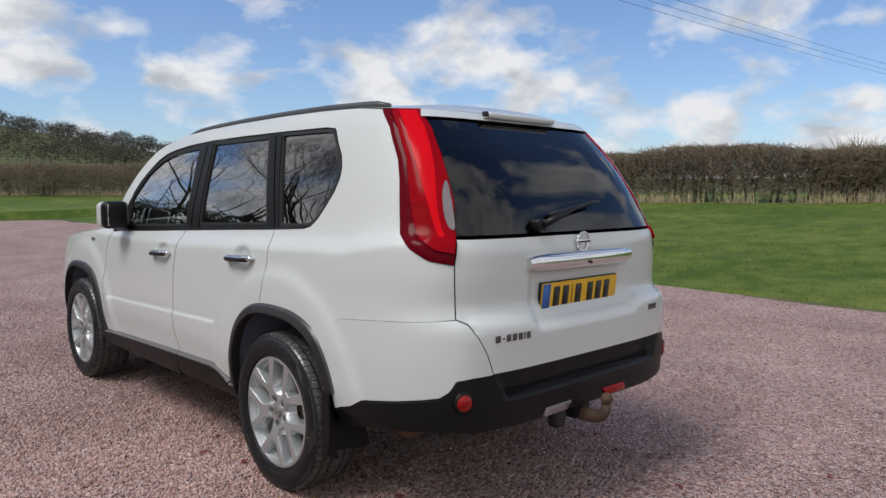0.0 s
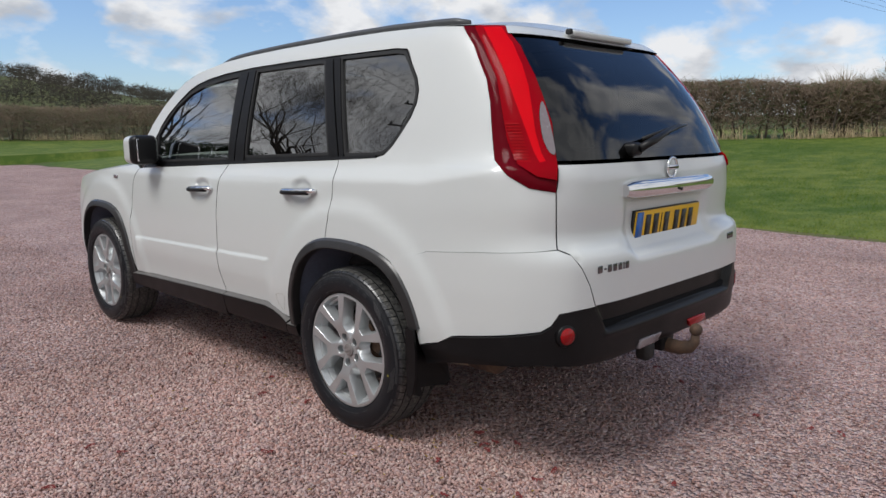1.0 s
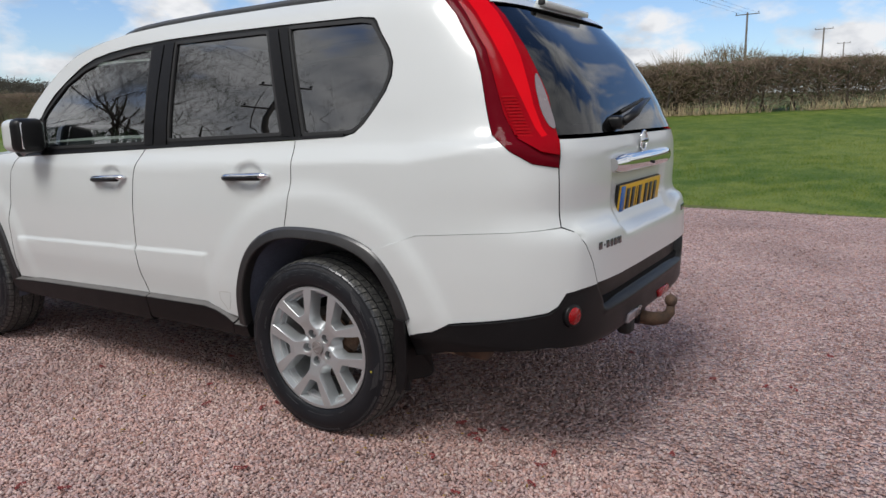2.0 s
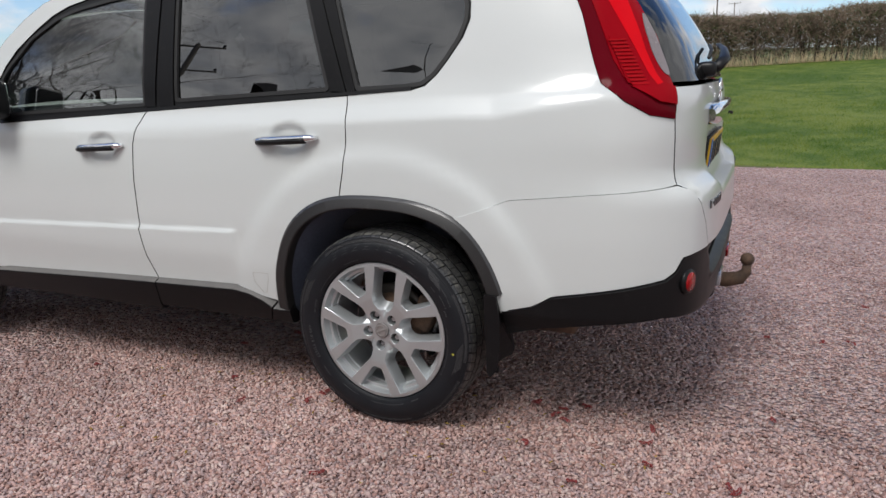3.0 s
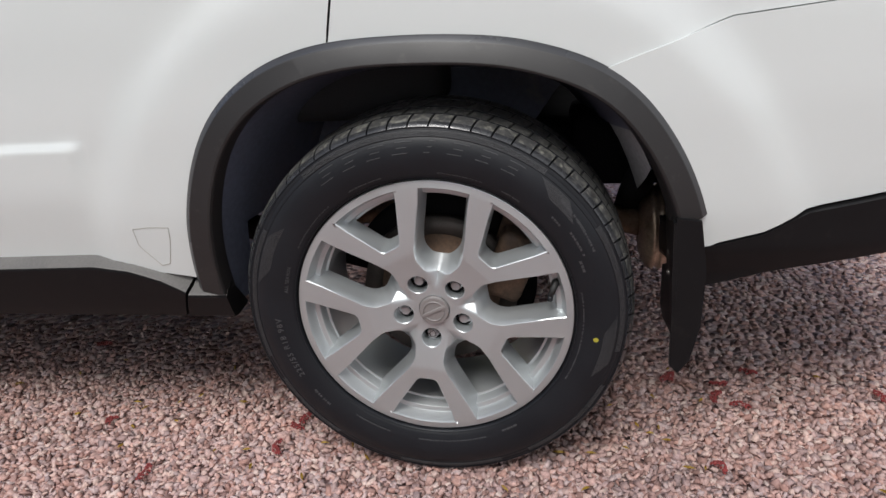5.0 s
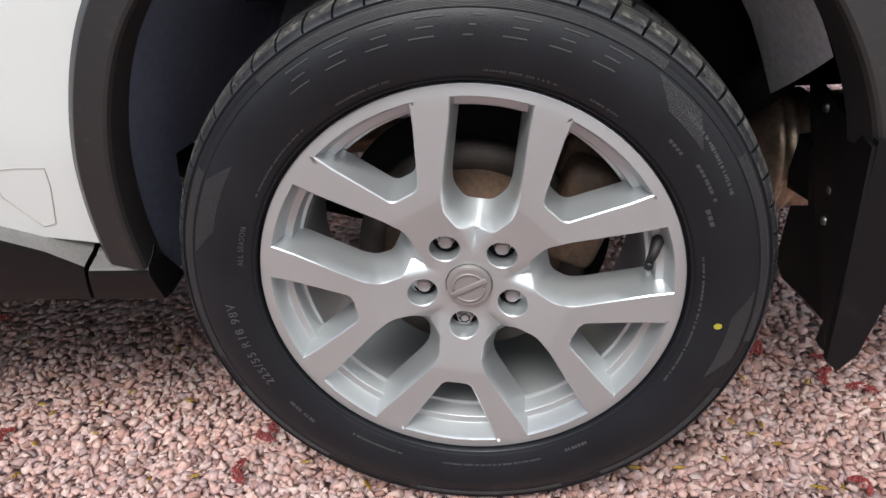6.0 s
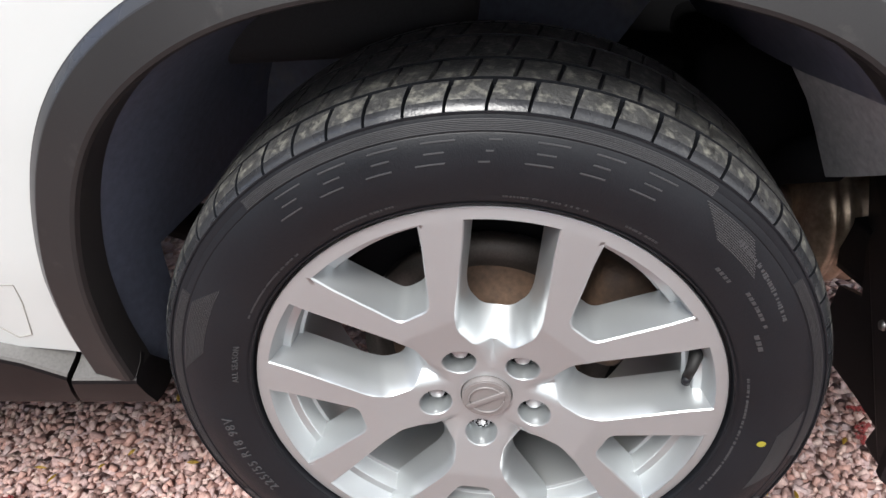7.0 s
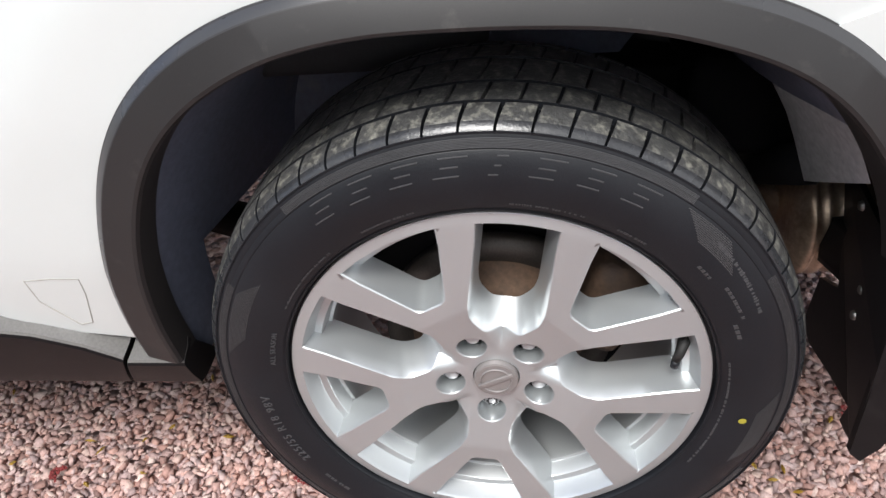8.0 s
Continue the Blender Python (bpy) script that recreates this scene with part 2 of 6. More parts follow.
# ---- body surface of the car: rear axle at the origin, forward is +y, left is -x ----
GLASS_Z = [1.16 + .0215 * k for k in range(21)]
ZW = [.15, .30, .42, .55, .70, .85, .95, 1.03, 1.052, 1.112] + GLASS_Z + [1.65, 1.69]
XW = [.800, .830, .846, .854, .857, .852, .844, .8355, .833, .7975] + [.785 - .205 * (z - 1.16) - .130 * (z - 1.16) ** 2 for z in GLASS_Z] + [.648, .610]
ZR = [.15, .30, .45, .60, .80, .84, .87, .90, 1.00, 1.10, 1.16, 1.30, 1.45, 1.55, 1.60, 1.65, 1.69]
YR = [-.93, -.985, -1.03, -1.035, -1.03, -1.022, -1.000, -.990, -.995, -.992, -.978, -.915, -.815, -.725, -.672, -.625, -.56]
ZF = [.15, .30, .50, .80, .92, .98, 1.03, 1.07, 1.09]
YF = [3.40, 3.50, 3.56, 3.55, 3.50, 3.45, 3.40, 3.35, 3.30]
POWER = 5.5
HUB_Z, WHEELBASE, TYRE_R = 0.345, 2.63, 0.352


def softened(z, xs, ys):
    # tighter rounding at the shoulder ledge under the windows
    h = np.interp(z, [.98, 1.01, 1.15, 1.19], [.02, .005, .005, .02])
    return (np.interp(z - h, xs, ys) + 2 * np.interp(z, xs, ys) + np.interp(z + h, xs, ys)) / 4


ARCH_AT = [0, 9, 16, 24, 32, 40, 47, 53, 59, 65, 72, 79, 87, 98, 108, 118, 124, 129, 136, 143, 149, 156, 163, 180]
ARCH_R = [.438, .444, .4535, .4645, .4780, .4930, .5025, .5050, .5035, .4985, .4895, .4795, .4722, .4735, .4855, .4975, .5030, .5030, .4925, .4810, .4715, .4605, .4535, .448]


def arch_radius(phi):
    deg = np.degrees(phi)
    at, r = ARCH_AT, ARCH_R
    return sum(w * np.interp(deg + d, at, r) for d, w in zip(range(-8, 9, 2), (.03, .07, .12, .18, .20, .18, .12, .07, .03)))


def relief(y, z):
    """Pressed shapes in the side panels: wheel-arch swell, door crease and handle cups."""
    out = np.zeros_like(y)
    for cy in (0.0, WHEELBASE):
        r = np.hypot(y - cy, (z - HUB_Z))
        s = np.clip((.655 - r) / .075, 0, 1)
        low = np.clip((z - .40) / .12, 0, 1)
        out += .015 * s * s * (3 - 2 * s) * (.5 + .5 * low)
    zc = .620 + (2.14 - y) * .026
    run = np.clip((y - .60) / .03, 0, 1) * np.clip((2.13 - y) / .03, 0, 1)
    out += .011 * run * np.clip((zc + .007 - z) / .007, 0, 1) * np.clip((z - .45) / .12, 0, 1)
    for cy, cz in ((.352, 1.004), (1.278, .968)):
        q = np.hypot((y - cy) / .088, (z - cz) / .056)
        s = np.clip((1.05 - q) / .45, 0, 1)
        out -= .020 * s * s * (3 - 2 * s)
    return out


AXIS_Y, AXIS_R = -0.2, 0.8


def chart(x, y):
    """Round-the-body coordinate of a place: y along the flank, angle about an upright axis behind it."""
    if y >= AXIS_Y:
        return y
    return AXIS_Y - AXIS_R * math.atan2(AXIS_Y - y, -x)


def tail_relief(x, z):
    """Ledge and plate recess in the tailgate."""
    ax = np.abs(x)
    ledge = np.where(ax > .40, .856, np.where(ax < .31, .812, .812 + (ax - .31) / .09 * .044))
    out = np.where((ax < .64), .022 * np.clip((ledge + .006 - z) / .014, 0, 1), 0)
    niche = np.clip((.345 - ax) / .03, 0, 1) * np.clip((z - .80) / .02, 0, 1) * np.clip((1.075 - z) / .04, 0, 1)
    return out - .014 * niche


def surface(a, z, off=0.0, raised=True, tail=False):
    a, z = np.asarray(a, float), np.asarray(z, float)
    s = np.clip((-.40 - a) / .28, 0, 1)
    zz = z - .05 * s * np.clip((1.26 - z) / .12, 0, 1) * np.clip((z - .86) / .12, 0, 1)
    # the shoulder ledge climbs towards the tail
    zz = zz - np.clip((.35 - a) * .036, -.03, .022) * np.clip((z - .90) / .10, 0, 1) * np.clip((1.20 - z) / .07, 0, 1)
    w, yr, yf = softened(zz, ZW, XW), softened(z, ZR, YR), softened(z, ZF, YF)
    y = np.maximum(a, AXIS_Y)
    b = np.clip(-y, 0, 9) / -yr
    c = np.where(z > 1.08, 0, np.clip(y - 1.9, 0, 9) / (yf - 1.9))
    x = w * np.clip(1 - b ** POWER - np.minimum(c, 1) ** POWER, 0, 1) ** (1 / POWER)
    side = np.stack([-x, y, z], -1)
    side_n = np.stack([-np.ones_like(x), np.zeros_like(x), np.zeros_like(x)], -1)
    th = np.maximum(AXIS_Y - a, 0) / AXIS_R
    lo, hi = np.zeros_like(x), np.full_like(x, 1.6)
    for _ in range(45):
        m = (lo + hi) / 2
        v = (np.abs(m * np.cos(th)) / w) ** POWER + ((-AXIS_Y + m * np.sin(th)) / -yr) ** POWER - 1
        lo, hi = np.where(v < 0, m, lo), np.where(v < 0, hi, m)
    wrap = np.stack([-lo * np.cos(th), AXIS_Y - lo * np.sin(th), z], -1)
    wrap_n = np.stack([-np.cos(th), -np.sin(th), np.zeros_like(x)], -1)
    back = (a < AXIS_Y)[..., None]
    p, n = np.where(back, wrap, side), np.where(back, wrap_n, side_n)
    lift = off + (relief(p[..., 1], z) if raised else 0) + (tail_relief(p[..., 0], z) if tail else 0)
    return p + n * np.asarray(lift)[..., None], n


def densify(poly, step):
    out = []
    for i, (a, z) in enumerate(poly):
        b, w = poly[(i + 1) % len(poly)]
        n = max(1, int(math.hypot(b - a, w - z) / step + .5))
        out += [(a + (b - a) * k / n, z + (w - z) * k / n) for k in range(n)]
    return np.array(out)


def rounded(poly, times=2):
    for _ in range(times):
        q = []
        for i, (a, z) in enumerate(poly):
            b, w = poly[(i + 1) % len(poly)]
            q += [(a * .75 + b * .25, z * .75 + w * .25), (a * .25 + b * .75, z * .25 + w * .75)]
        poly = q
    return poly


class Charted(list):
    """An outline already given in round-the-body coordinates."""


def flat_outline(points):
    """(x, y, z) or (y, z) places to round-the-body coordinates."""
    if isinstance(points, Charted):
        return list(points)
    return [(chart(p[0], p[1]), p[2]) if len(p) == 3 else (chart(-float(softened(p[1], ZW, XW)), p[0]), p[1]) for p in points]


def inset(poly, d):
    """Moves the sides of a polygon inwards by d."""
    p = np.array(poly)
    area = np.sum(p[:, 0] * np.roll(p[:, 1], -1) - np.roll(p[:, 0], -1) * p[:, 1])
    e = np.roll(p, -1, 0) - p
    n = np.stack([-e[:, 1], e[:, 0]], 1) * (1 if area > 0 else -1)
    n /= np.maximum(np.linalg.norm(n, axis=1, keepdims=True), 1e-9)
    m = n + np.roll(n, 1, 0)
    m /= np.maximum(np.linalg.norm(m, axis=1, keepdims=True), .35)
    return p + m * d


def within(pts, poly):
    x, y = pts[:, 0], pts[:, 1]
    ok = np.zeros(len(pts), bool)
    px, py = poly[:, 0], poly[:, 1]
    j = len(poly) - 1
    for i in range(len(poly)):
        hit = ((py[i] > y) != (py[j] > y)) & (x < (px[j] - px[i]) * (y - py[i]) / (py[j] - py[i] + 1e-12) + px[i])
        ok ^= hit
        j = i
    return ok


def fill(poly, step, holes=(), finer=()):
    """Even triangles inside a flat outline, with rows of points in its middle."""
    loops = [np.array(poly)] + [np.array(h) for h in holes]
    lo, hi = loops[0].min(0), loops[0].max(0)
    gx, gz = np.meshgrid(np.arange(lo[0], hi[0], step), np.arange(lo[1], hi[1], step))
    gx[::2] += step / 2
    grid = np.stack([gx.ravel(), gz.ravel()], 1)
    for cx, cz, rx, rz, st in finer:
        fx, fz = np.meshgrid(np.arange(cx - rx, cx + rx, st), np.arange(cz - rz, cz + rz, st))
        out = (np.abs(grid[:, 0] - cx) > rx) | (np.abs(grid[:, 1] - cz) > rz)
        grid = np.concatenate([grid[out], np.stack([fx.ravel(), fz.ravel()], 1)])
    grid = grid[within(grid, inset(loops[0], step * .4))]
    for h in loops[1:]:
        grid = grid[~within(grid, inset(h, -step * .4))]
    verts, edges, faces = [], [], []
    for loop in loops:
        n0 = len(verts)
        verts += [Vector(v) for v in loop]
        edges += [(n0 + i, n0 + (i + 1) % len(loop)) for i in range(len(loop))]
    verts += [Vector(v) for v in grid]
    r = delaunay_2d_cdt(verts, edges, [], 1, 1e-6)
    uv, tri = np.array([tuple(v) for v in r[0]]), [tuple(f) for f in r[2]]
    mid = np.array([uv[list(f)].mean(0) for f in tri])
    keep = within(mid, loops[0])
    for h in loops[1:]:
        keep &= ~within(mid, h)
    return uv, [f for f, k in zip(tri, keep) if k]


def loops_of(faces):
    """Border edges, in the direction of their faces."""
    seen = {}
    for f in faces:
        for i in range(len(f)):
            seen[(f[i], f[(i + 1) % len(f)])] = 1
    return [(a, b) for a, b in seen if (b, a) not in seen]


def panel(name, outline, parent, mat, step=.03, off=0.0, skirt=.022, gap=.0026, raised=True, tail=False, holes=(), finer=(), mirror=False, label="", bulge=None, soft=0, seam=True):
    poly = flat_outline(outline)
    if soft:
        poly = rounded(poly, soft)
    poly = inset(densify(poly, min(step, .02)), gap)
    holes = [inset(densify(rounded(densify(flat_outline(h), .035), 2), .02), -gap) for h in holes]
    uv, faces = fill(poly, step, holes, finer)
    p, n = surface(uv[:, 0], uv[:, 1], off, raised, tail)
    if bulge is not None:
        p = p + n * bulge(uv, poly, p)[:, None]
    # faces outwards
    f0 = faces[len(faces) // 2]
    nn = np.cross(p[f0[1]] - p[f0[0]], p[f0[2]] - p[f0[0]])
    if nn @ n[f0[0]] < 0:
        faces = [f[::-1] for f in faces]
    verts, faces = list(p), list(faces)
    rim = loops_of(faces)
    made = {}
    for a in {v for e in rim for v in e}:
        made[a] = (len(verts), len(verts) + 1)
        verts += [p[a], p[a] - n[a] * skirt]
    faces += [(made[b][0], made[a][0], made[a][1], made[b][1]) for a, b in rim]
    if mirror:
        verts = [(-v[0], v[1], v[2]) for v in verts]
        faces = [f[::-1] for f in faces]
    ob = mesh_object(name, verts, faces, mat, parent, label)
    if mat is PAINT and seam:
        ob.data.materials.append(SEAL)
        ob.data.polygons.foreach_set("material_index", np.array([0] * (len(faces) - len(rim)) + [1] * len(rim), np.int32))
    return ob


def arch_points(cy, start, end, n=26, grow=0.0, squash=1.0):
    """Wheel-arch edge as (y, z), from the angle start to end, 0 forwards, 90 up."""
    out = []
    for i in range(n + 1):
        a = radians(start + (end - start) * i / n)
        r = float(arch_radius(a)) + grow
        out.append((cy + r * math.cos(a), HUB_Z + r * math.sin(a)))
    return out


def moulding(name, front, rear, top, foot, mirror, steps):
    """Sill moulding swept along the car; its flat ledge under the door is coloured lighter, for the sky reflected on
    it.
    """
    verts, faces, kinds = [], [], []
    for k in range(steps + 1):
        u = k / steps
        ym = float(front(np.array(.36)) * (1 - u) + rear(np.array(.36)) * u)
        zt = float(top(np.array(ym)))
        for z, off in ((foot + .004, -.05), (foot, -.004), (foot + .004, .014), (foot + .03, .022), (zt - .020, .0265), (zt - .0155, .0250), (zt - .0125, .0225), (zt - .004, .004), (zt + .004, -.004)):
            y = float(front(np.array(z)) * (1 - u) + rear(np.array(z)) * u)
            p, _ = surface(np.array([y]), np.array([z]), off, False)
            verts.append(tuple(p[0]))
    n = 9
    for j in range(steps):
        for i in range(n - 1):
            faces.append((j * n + i, (j + 1) * n + i, (j + 1) * n + i + 1, j * n + i + 1))
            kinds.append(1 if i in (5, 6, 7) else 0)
    faces += [tuple(range(n)), tuple(range(steps * n + n - 1, steps * n - 1, -1))]
    kinds += [0, 0]
    if mirror:
        verts, faces = [(-v[0], v[1], v[2]) for v in verts], [f[::-1] for f in faces]
    ob = mesh_object(name, verts, faces, BLACK_TRIM, car)
    ob.data.materials.append(SKY_LIT_TRIM)
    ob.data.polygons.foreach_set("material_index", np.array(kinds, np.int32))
    ob.data.set_sharp_from_angle(angle=radians(22))
    return ob


TRIM_EDGE = [(.0030, -.012), (.0030, .0030), (.0015, .0045), (-.0065, .0120), (-.0080, .0130)]
TRIM_FACE = [(.86, .0225), (.94, .0215), (.985, .0170), (1.0, -.022)]


def arch_trim(cy, start, end, mirror):
    """Wheel-arch moulding: bevelled outer edge, broad face and a turned-in inner edge."""
    steps, n = 150, len(TRIM_EDGE) + len(TRIM_FACE)
    ang = np.radians(np.linspace(start, end, steps + 1))
    verts, faces = [], []
    wide = np.interp(np.degrees(ang), [0, 20, 45, 60, 80, 100, 130, 160], [.055, .053, .049, .047, .041, .041, .043, .043])
    for dr, off in [(0 * wide + e, o) for e, o in TRIM_EDGE] + [(-wide * f, o) for f, o in TRIM_FACE]:
        rad = arch_radius(ang) + dr
        p, _ = surface(cy + rad * np.cos(ang), HUB_Z + rad * np.sin(ang), off)
        verts.append(p)
    verts = np.stack(verts, 1).reshape(-1, 3)
    for j in range(steps):
        faces += [(j * n + i, j * n + i + 1, (j + 1) * n + i + 1, (j + 1) * n + i) for i in range(n - 1)]
    faces += [tuple(range(n)), tuple(range(steps * n + n - 1, steps * n - 1, -1))]
    if mirror:
        verts = verts * np.array([-1, 1, 1])
        faces = [f[::-1] for f in faces]
    ob = mesh_object("arch_trim", [tuple(v) for v in verts], faces, ARCH_TRIM, car, "black plastic wheel-arch moulding")
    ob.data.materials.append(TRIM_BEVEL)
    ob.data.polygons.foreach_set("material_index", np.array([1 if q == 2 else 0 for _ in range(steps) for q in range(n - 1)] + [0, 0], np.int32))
    ob.data.set_sharp_from_angle(angle=radians(16))
    return ob


# ---- the car ----
car = thing("car", "white estate-bodied off-road car with black lower trim, parked on gravel", "car")

LAMP_OUT = [(-.619, -.446, 1.655), (-.647, -.526, 1.576), (-.684, -.620, 1.447), (-.706, -.656, 1.366), (-.740, -.698, 1.232), (-.756, -.722, 1.165), (-.757, -.780, 1.114), (-.738, -.857, 1.072), (-.675, -.923, 1.056)]
LAMP_IN = [(-.649, -.906, 1.158), (-.632, -.880, 1.225), (-.615, -.860, 1.288), (-.593, -.801, 1.386), (-.573, -.747, 1.465), (-.544, -.660, 1.573), (-.528, -.574, 1.653)]
DLO_BOTTOM = [(2.045, 1.054), (1.55, 1.078), (1.05, 1.103), (.60, 1.125), (.125, 1.147), (-.12, 1.160)]
DLO_REAR = [(-.165, 1.172), (-.205, 1.206), (-.245, 1.256), (-.288, 1.318), (-.308, 1.372), (-.306, 1.422), (-.284, 1.470), (-.235, 1.530), (-.205, 1.575), (-.190, 1.588)]
DLO_TOP = [(-.12, 1.596), (.26, 1.597), (.62, 1.595), (.97, 1.588), (1.24, 1.573), (1.42, 1.553), (1.53, 1.532), (1.62, 1.500), (1.72, 1.444), (1.83, 1.370), (1.90, 1.303), (1.96, 1.215), (2.01, 1.11)]
ROOF_EDGE = [(2.165, 1.085), (2.10, 1.215), (2.02, 1.315), (1.916, 1.413), (1.80, 1.495), (1.69, 1.553), (1.57, 1.589), (1.452, 1.613), (1.283, 1.639), (1.05, 1.656), (.761, 1.668), (.30, 1.677), (0.0, 1.677), (-.30, 1.668)]
TAIL_SEAM = [(-.680, -.930, .98), (-.687, -.943, .862)]
BUMPER_SEAM = [(-.733, -.908, .857), (-.790, -.815, .850), (-.83, -.702, .843), (-.851, -.470, .822)]
seam_phi, door_phi = 125.2, 73.6

for mir, tag in ((False, ""), (True, "")):
    quarter = [(.134, .812), (.117, .90), (.111, 1.0), (.113, 1.05), (.125, 1.147), (-.12, 1.160)] + DLO_REAR + DLO_TOP + ROOF_EDGE + LAMP_OUT + TAIL_SEAM + BUMPER_SEAM + arch_points(0, seam_phi, door_phi, 14)
    panel("quarter_panel", quarter, car, PAINT, .028, gap=.0013, mirror=mir, finer=((-.30, 1.09, .42, .055, .013),))
    front_door = DLO_BOTTOM[:3] + [(1.062, 1.088), (1.085, 1.04), (1.100, .98), (1.106, .83), (1.100, .64), (1.080, .53), (1.044, .436), (1.33, .428), (2.02, .403), (2.168, .400), (2.182, .68), (2.158, .975), (2.10, 1.05)]
    fd = panel("front_door", front_door, car, PAINT, .028, mirror=mir, finer=((1.278, .968, .12, .085, .012), (1.60, .64, .55, .022, .008), (1.62, 1.065, .56, .035, .013)))
    rear_door = [(1.05, 1.103), (.60, 1.125), (.125, 1.147), (.113, 1.05), (.111, 1.0), (.117, .90), (.134, .812)] + arch_points(0, door_phi, 7.5, 18) + [(.52, .415), (.583, .436), (.654, .446), (1.044, .436), (1.080, .53), (1.100, .64), (1.106, .83), (1.100, .98), (1.085, 1.04), (1.062, 1.088)]
    rd = panel("rear_door", rear_door, car, PAINT, .028, mirror=mir, finer=((.352, 1.004, .12, .085, .012), (.84, .655, .27, .022, .008), (.60, 1.085, .50, .035, .013)))
    wing = [(2.168, .400), (2.182, .68), (2.158, .975), (2.10, 1.05), (2.165, 1.075), (2.45, 1.045), (2.85, 1.005), (3.15, .955), (3.30, .91), (3.40, .84), (3.43, .70), (3.42, .55), (3.36, .44)] + [(3.16, .44)] + arch_points(WHEELBASE, 14, 166, 26)
    panel("front_wing", wing, car, PAINT, .03, mirror=mir)
    bumper = arch_points(0, 124.6, 165.5, 12) + [(-.847, -.470, .474), (-.846, -.535, .491), (-.845, -.600, .526), (-.810, -.775, .556), (-.745, -.922, .583), (-.722, -.948, .605), (-.700, -.964, .646), (-.640, -.990, .655), (-.566, -1.013, .659), (-.590, -1.004, .735), (-.622, -.990, .800), (-.650, -.970, .843), (-.687, -.943, .860)] + BUMPER_SEAM
    panel("rear_bumper_corner", bumper, car, PAINT, .02, off=.004, gap=.0002, seam=False, mirror=mir, bulge=lambda uv, poly, p: .019 * np.clip((.76 - np.abs(p[:, 0])) / .10, 0, 1) * np.clip((.862 - p[:, 2]) / .014, 0, 1))

    # black window surround, glass
    surround = DLO_BOTTOM + DLO_REAR + DLO_TOP
    front_glass = [(1.925, 1.092), (1.93, 1.25), (1.885, 1.30), (1.75, 1.415), (1.60, 1.488), (1.48, 1.520), (1.28, 1.546), (1.088, 1.560), (1.066, 1.125)]
    rear_glass = [(.905, 1.138), (.93, 1.573), (.40, 1.580), (.352, 1.578), (.205, 1.166)]
    quarter_glass = [(.090, 1.170), (.235, 1.582), (-.13, 1.580), (-.178, 1.572), (-.215, 1.530), (-.270, 1.462), (-.290, 1.415), (-.290, 1.372), (-.270, 1.318), (-.228, 1.256), (-.190, 1.210), (-.150, 1.182), (-.10, 1.176)]
    quarter_glass = inset(densify(quarter_glass, .02), -.006)
    panel("window_surround", surround, car, GLOSS_BLACK, .05, off=-.006, skirt=.03, raised=False, mirror=mir, holes=[front_glass, rear_glass, quarter_glass])
    for nm, g, mt in (("front_door_glass", front_glass, GLASS_GREEN), ("rear_door_glass", rear_glass, GLASS_PRIVACY), ("quarter_glass", quarter_glass, GLASS_PRIVACY)):
        ob = panel(nm, rounded(densify(g, .035), 2), car, mt, .035, off=-.012, skirt=.003, gap=-.012, raised=False, mirror=mir)
        ob.visible_shadow = False
        panel("glass_seal", rounded(densify(g, .035), 2), ob, SEAL, .05, off=-.003, skirt=.009, gap=-.004, raised=False, mirror=mir, holes=[inset(densify(rounded(densify(g, .035), 2), .02), .006)])
    # belt strip with a thin bright line, pillar trims
    strip = DLO_BOTTOM + [(-.115, 1.172), (.125, 1.159), (.60, 1.137), (1.05, 1.115), (1.55, 1.090), (2.035, 1.066)]
    panel("belt_strip", strip, car, GLOSS_BLACK, .03, off=.004, skirt=.012, raised=False, gap=.0005, mirror=mir)
    for pil in ([(1.064, 1.117), (1.086, 1.565), (1.005, 1.570), (1.005, 1.117)], [(1.000, 1.117), (1.000, 1.570), (.934, 1.574), (.909, 1.120)], [(.200, 1.160), (.350, 1.582), (.295, 1.585), (.130, 1.155)], [(.125, 1.155), (.290, 1.586), (.240, 1.586), (.094, 1.160)]):
        panel("pillar_trim", pil, car, BLACK_TRIM, .05, off=.001, skirt=.012, raised=False, gap=.0025, mirror=mir)
    # sills and arch trims
    top = lambda y: np.interp(y, [.46, .52, .583, .654, 1.044, 1.33, 2.02, 2.23], [.390, .420, .441, .451, .441, .433, .409, .396])
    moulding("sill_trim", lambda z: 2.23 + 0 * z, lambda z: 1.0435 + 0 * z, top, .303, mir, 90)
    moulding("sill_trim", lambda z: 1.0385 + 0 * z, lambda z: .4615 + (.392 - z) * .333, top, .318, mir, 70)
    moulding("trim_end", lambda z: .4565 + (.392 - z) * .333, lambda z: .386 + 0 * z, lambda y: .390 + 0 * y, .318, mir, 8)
    for cy, a0, a1 in ((0.0, 4.9, 157.0), (WHEELBASE, 2.0, 176.0)):
        arch_trim(cy, a0, a1, mir)
    # tail lamp
    mid = [(-.640, -.505, 1.655), (-.666, -.578, 1.576), (-.695, -.672, 1.447), (-.712, -.706, 1.366), (-.735, -.757, 1.232), (-.738, -.795, 1.165), (-.708, -.876, 1.108), (-.668, -.9215, 1.096)]

    def ridge(uv, poly, p):
        out = np.zeros(len(uv))
        d = np.min(np.hypot(uv[:, None, 0] - poly[None, :, 0], uv[:, None, 1] - poly[None, :, 1]), 1)
        return .006 * np.clip(d / .02, 0, 1)
    lamp = panel("tail_lamp", LAMP_OUT + LAMP_IN, car, DARK, .04, off=-.020, skirt=.02, gap=.001, raised=False, mirror=mir, label="tall red tail lamp with a clear reversing lens")
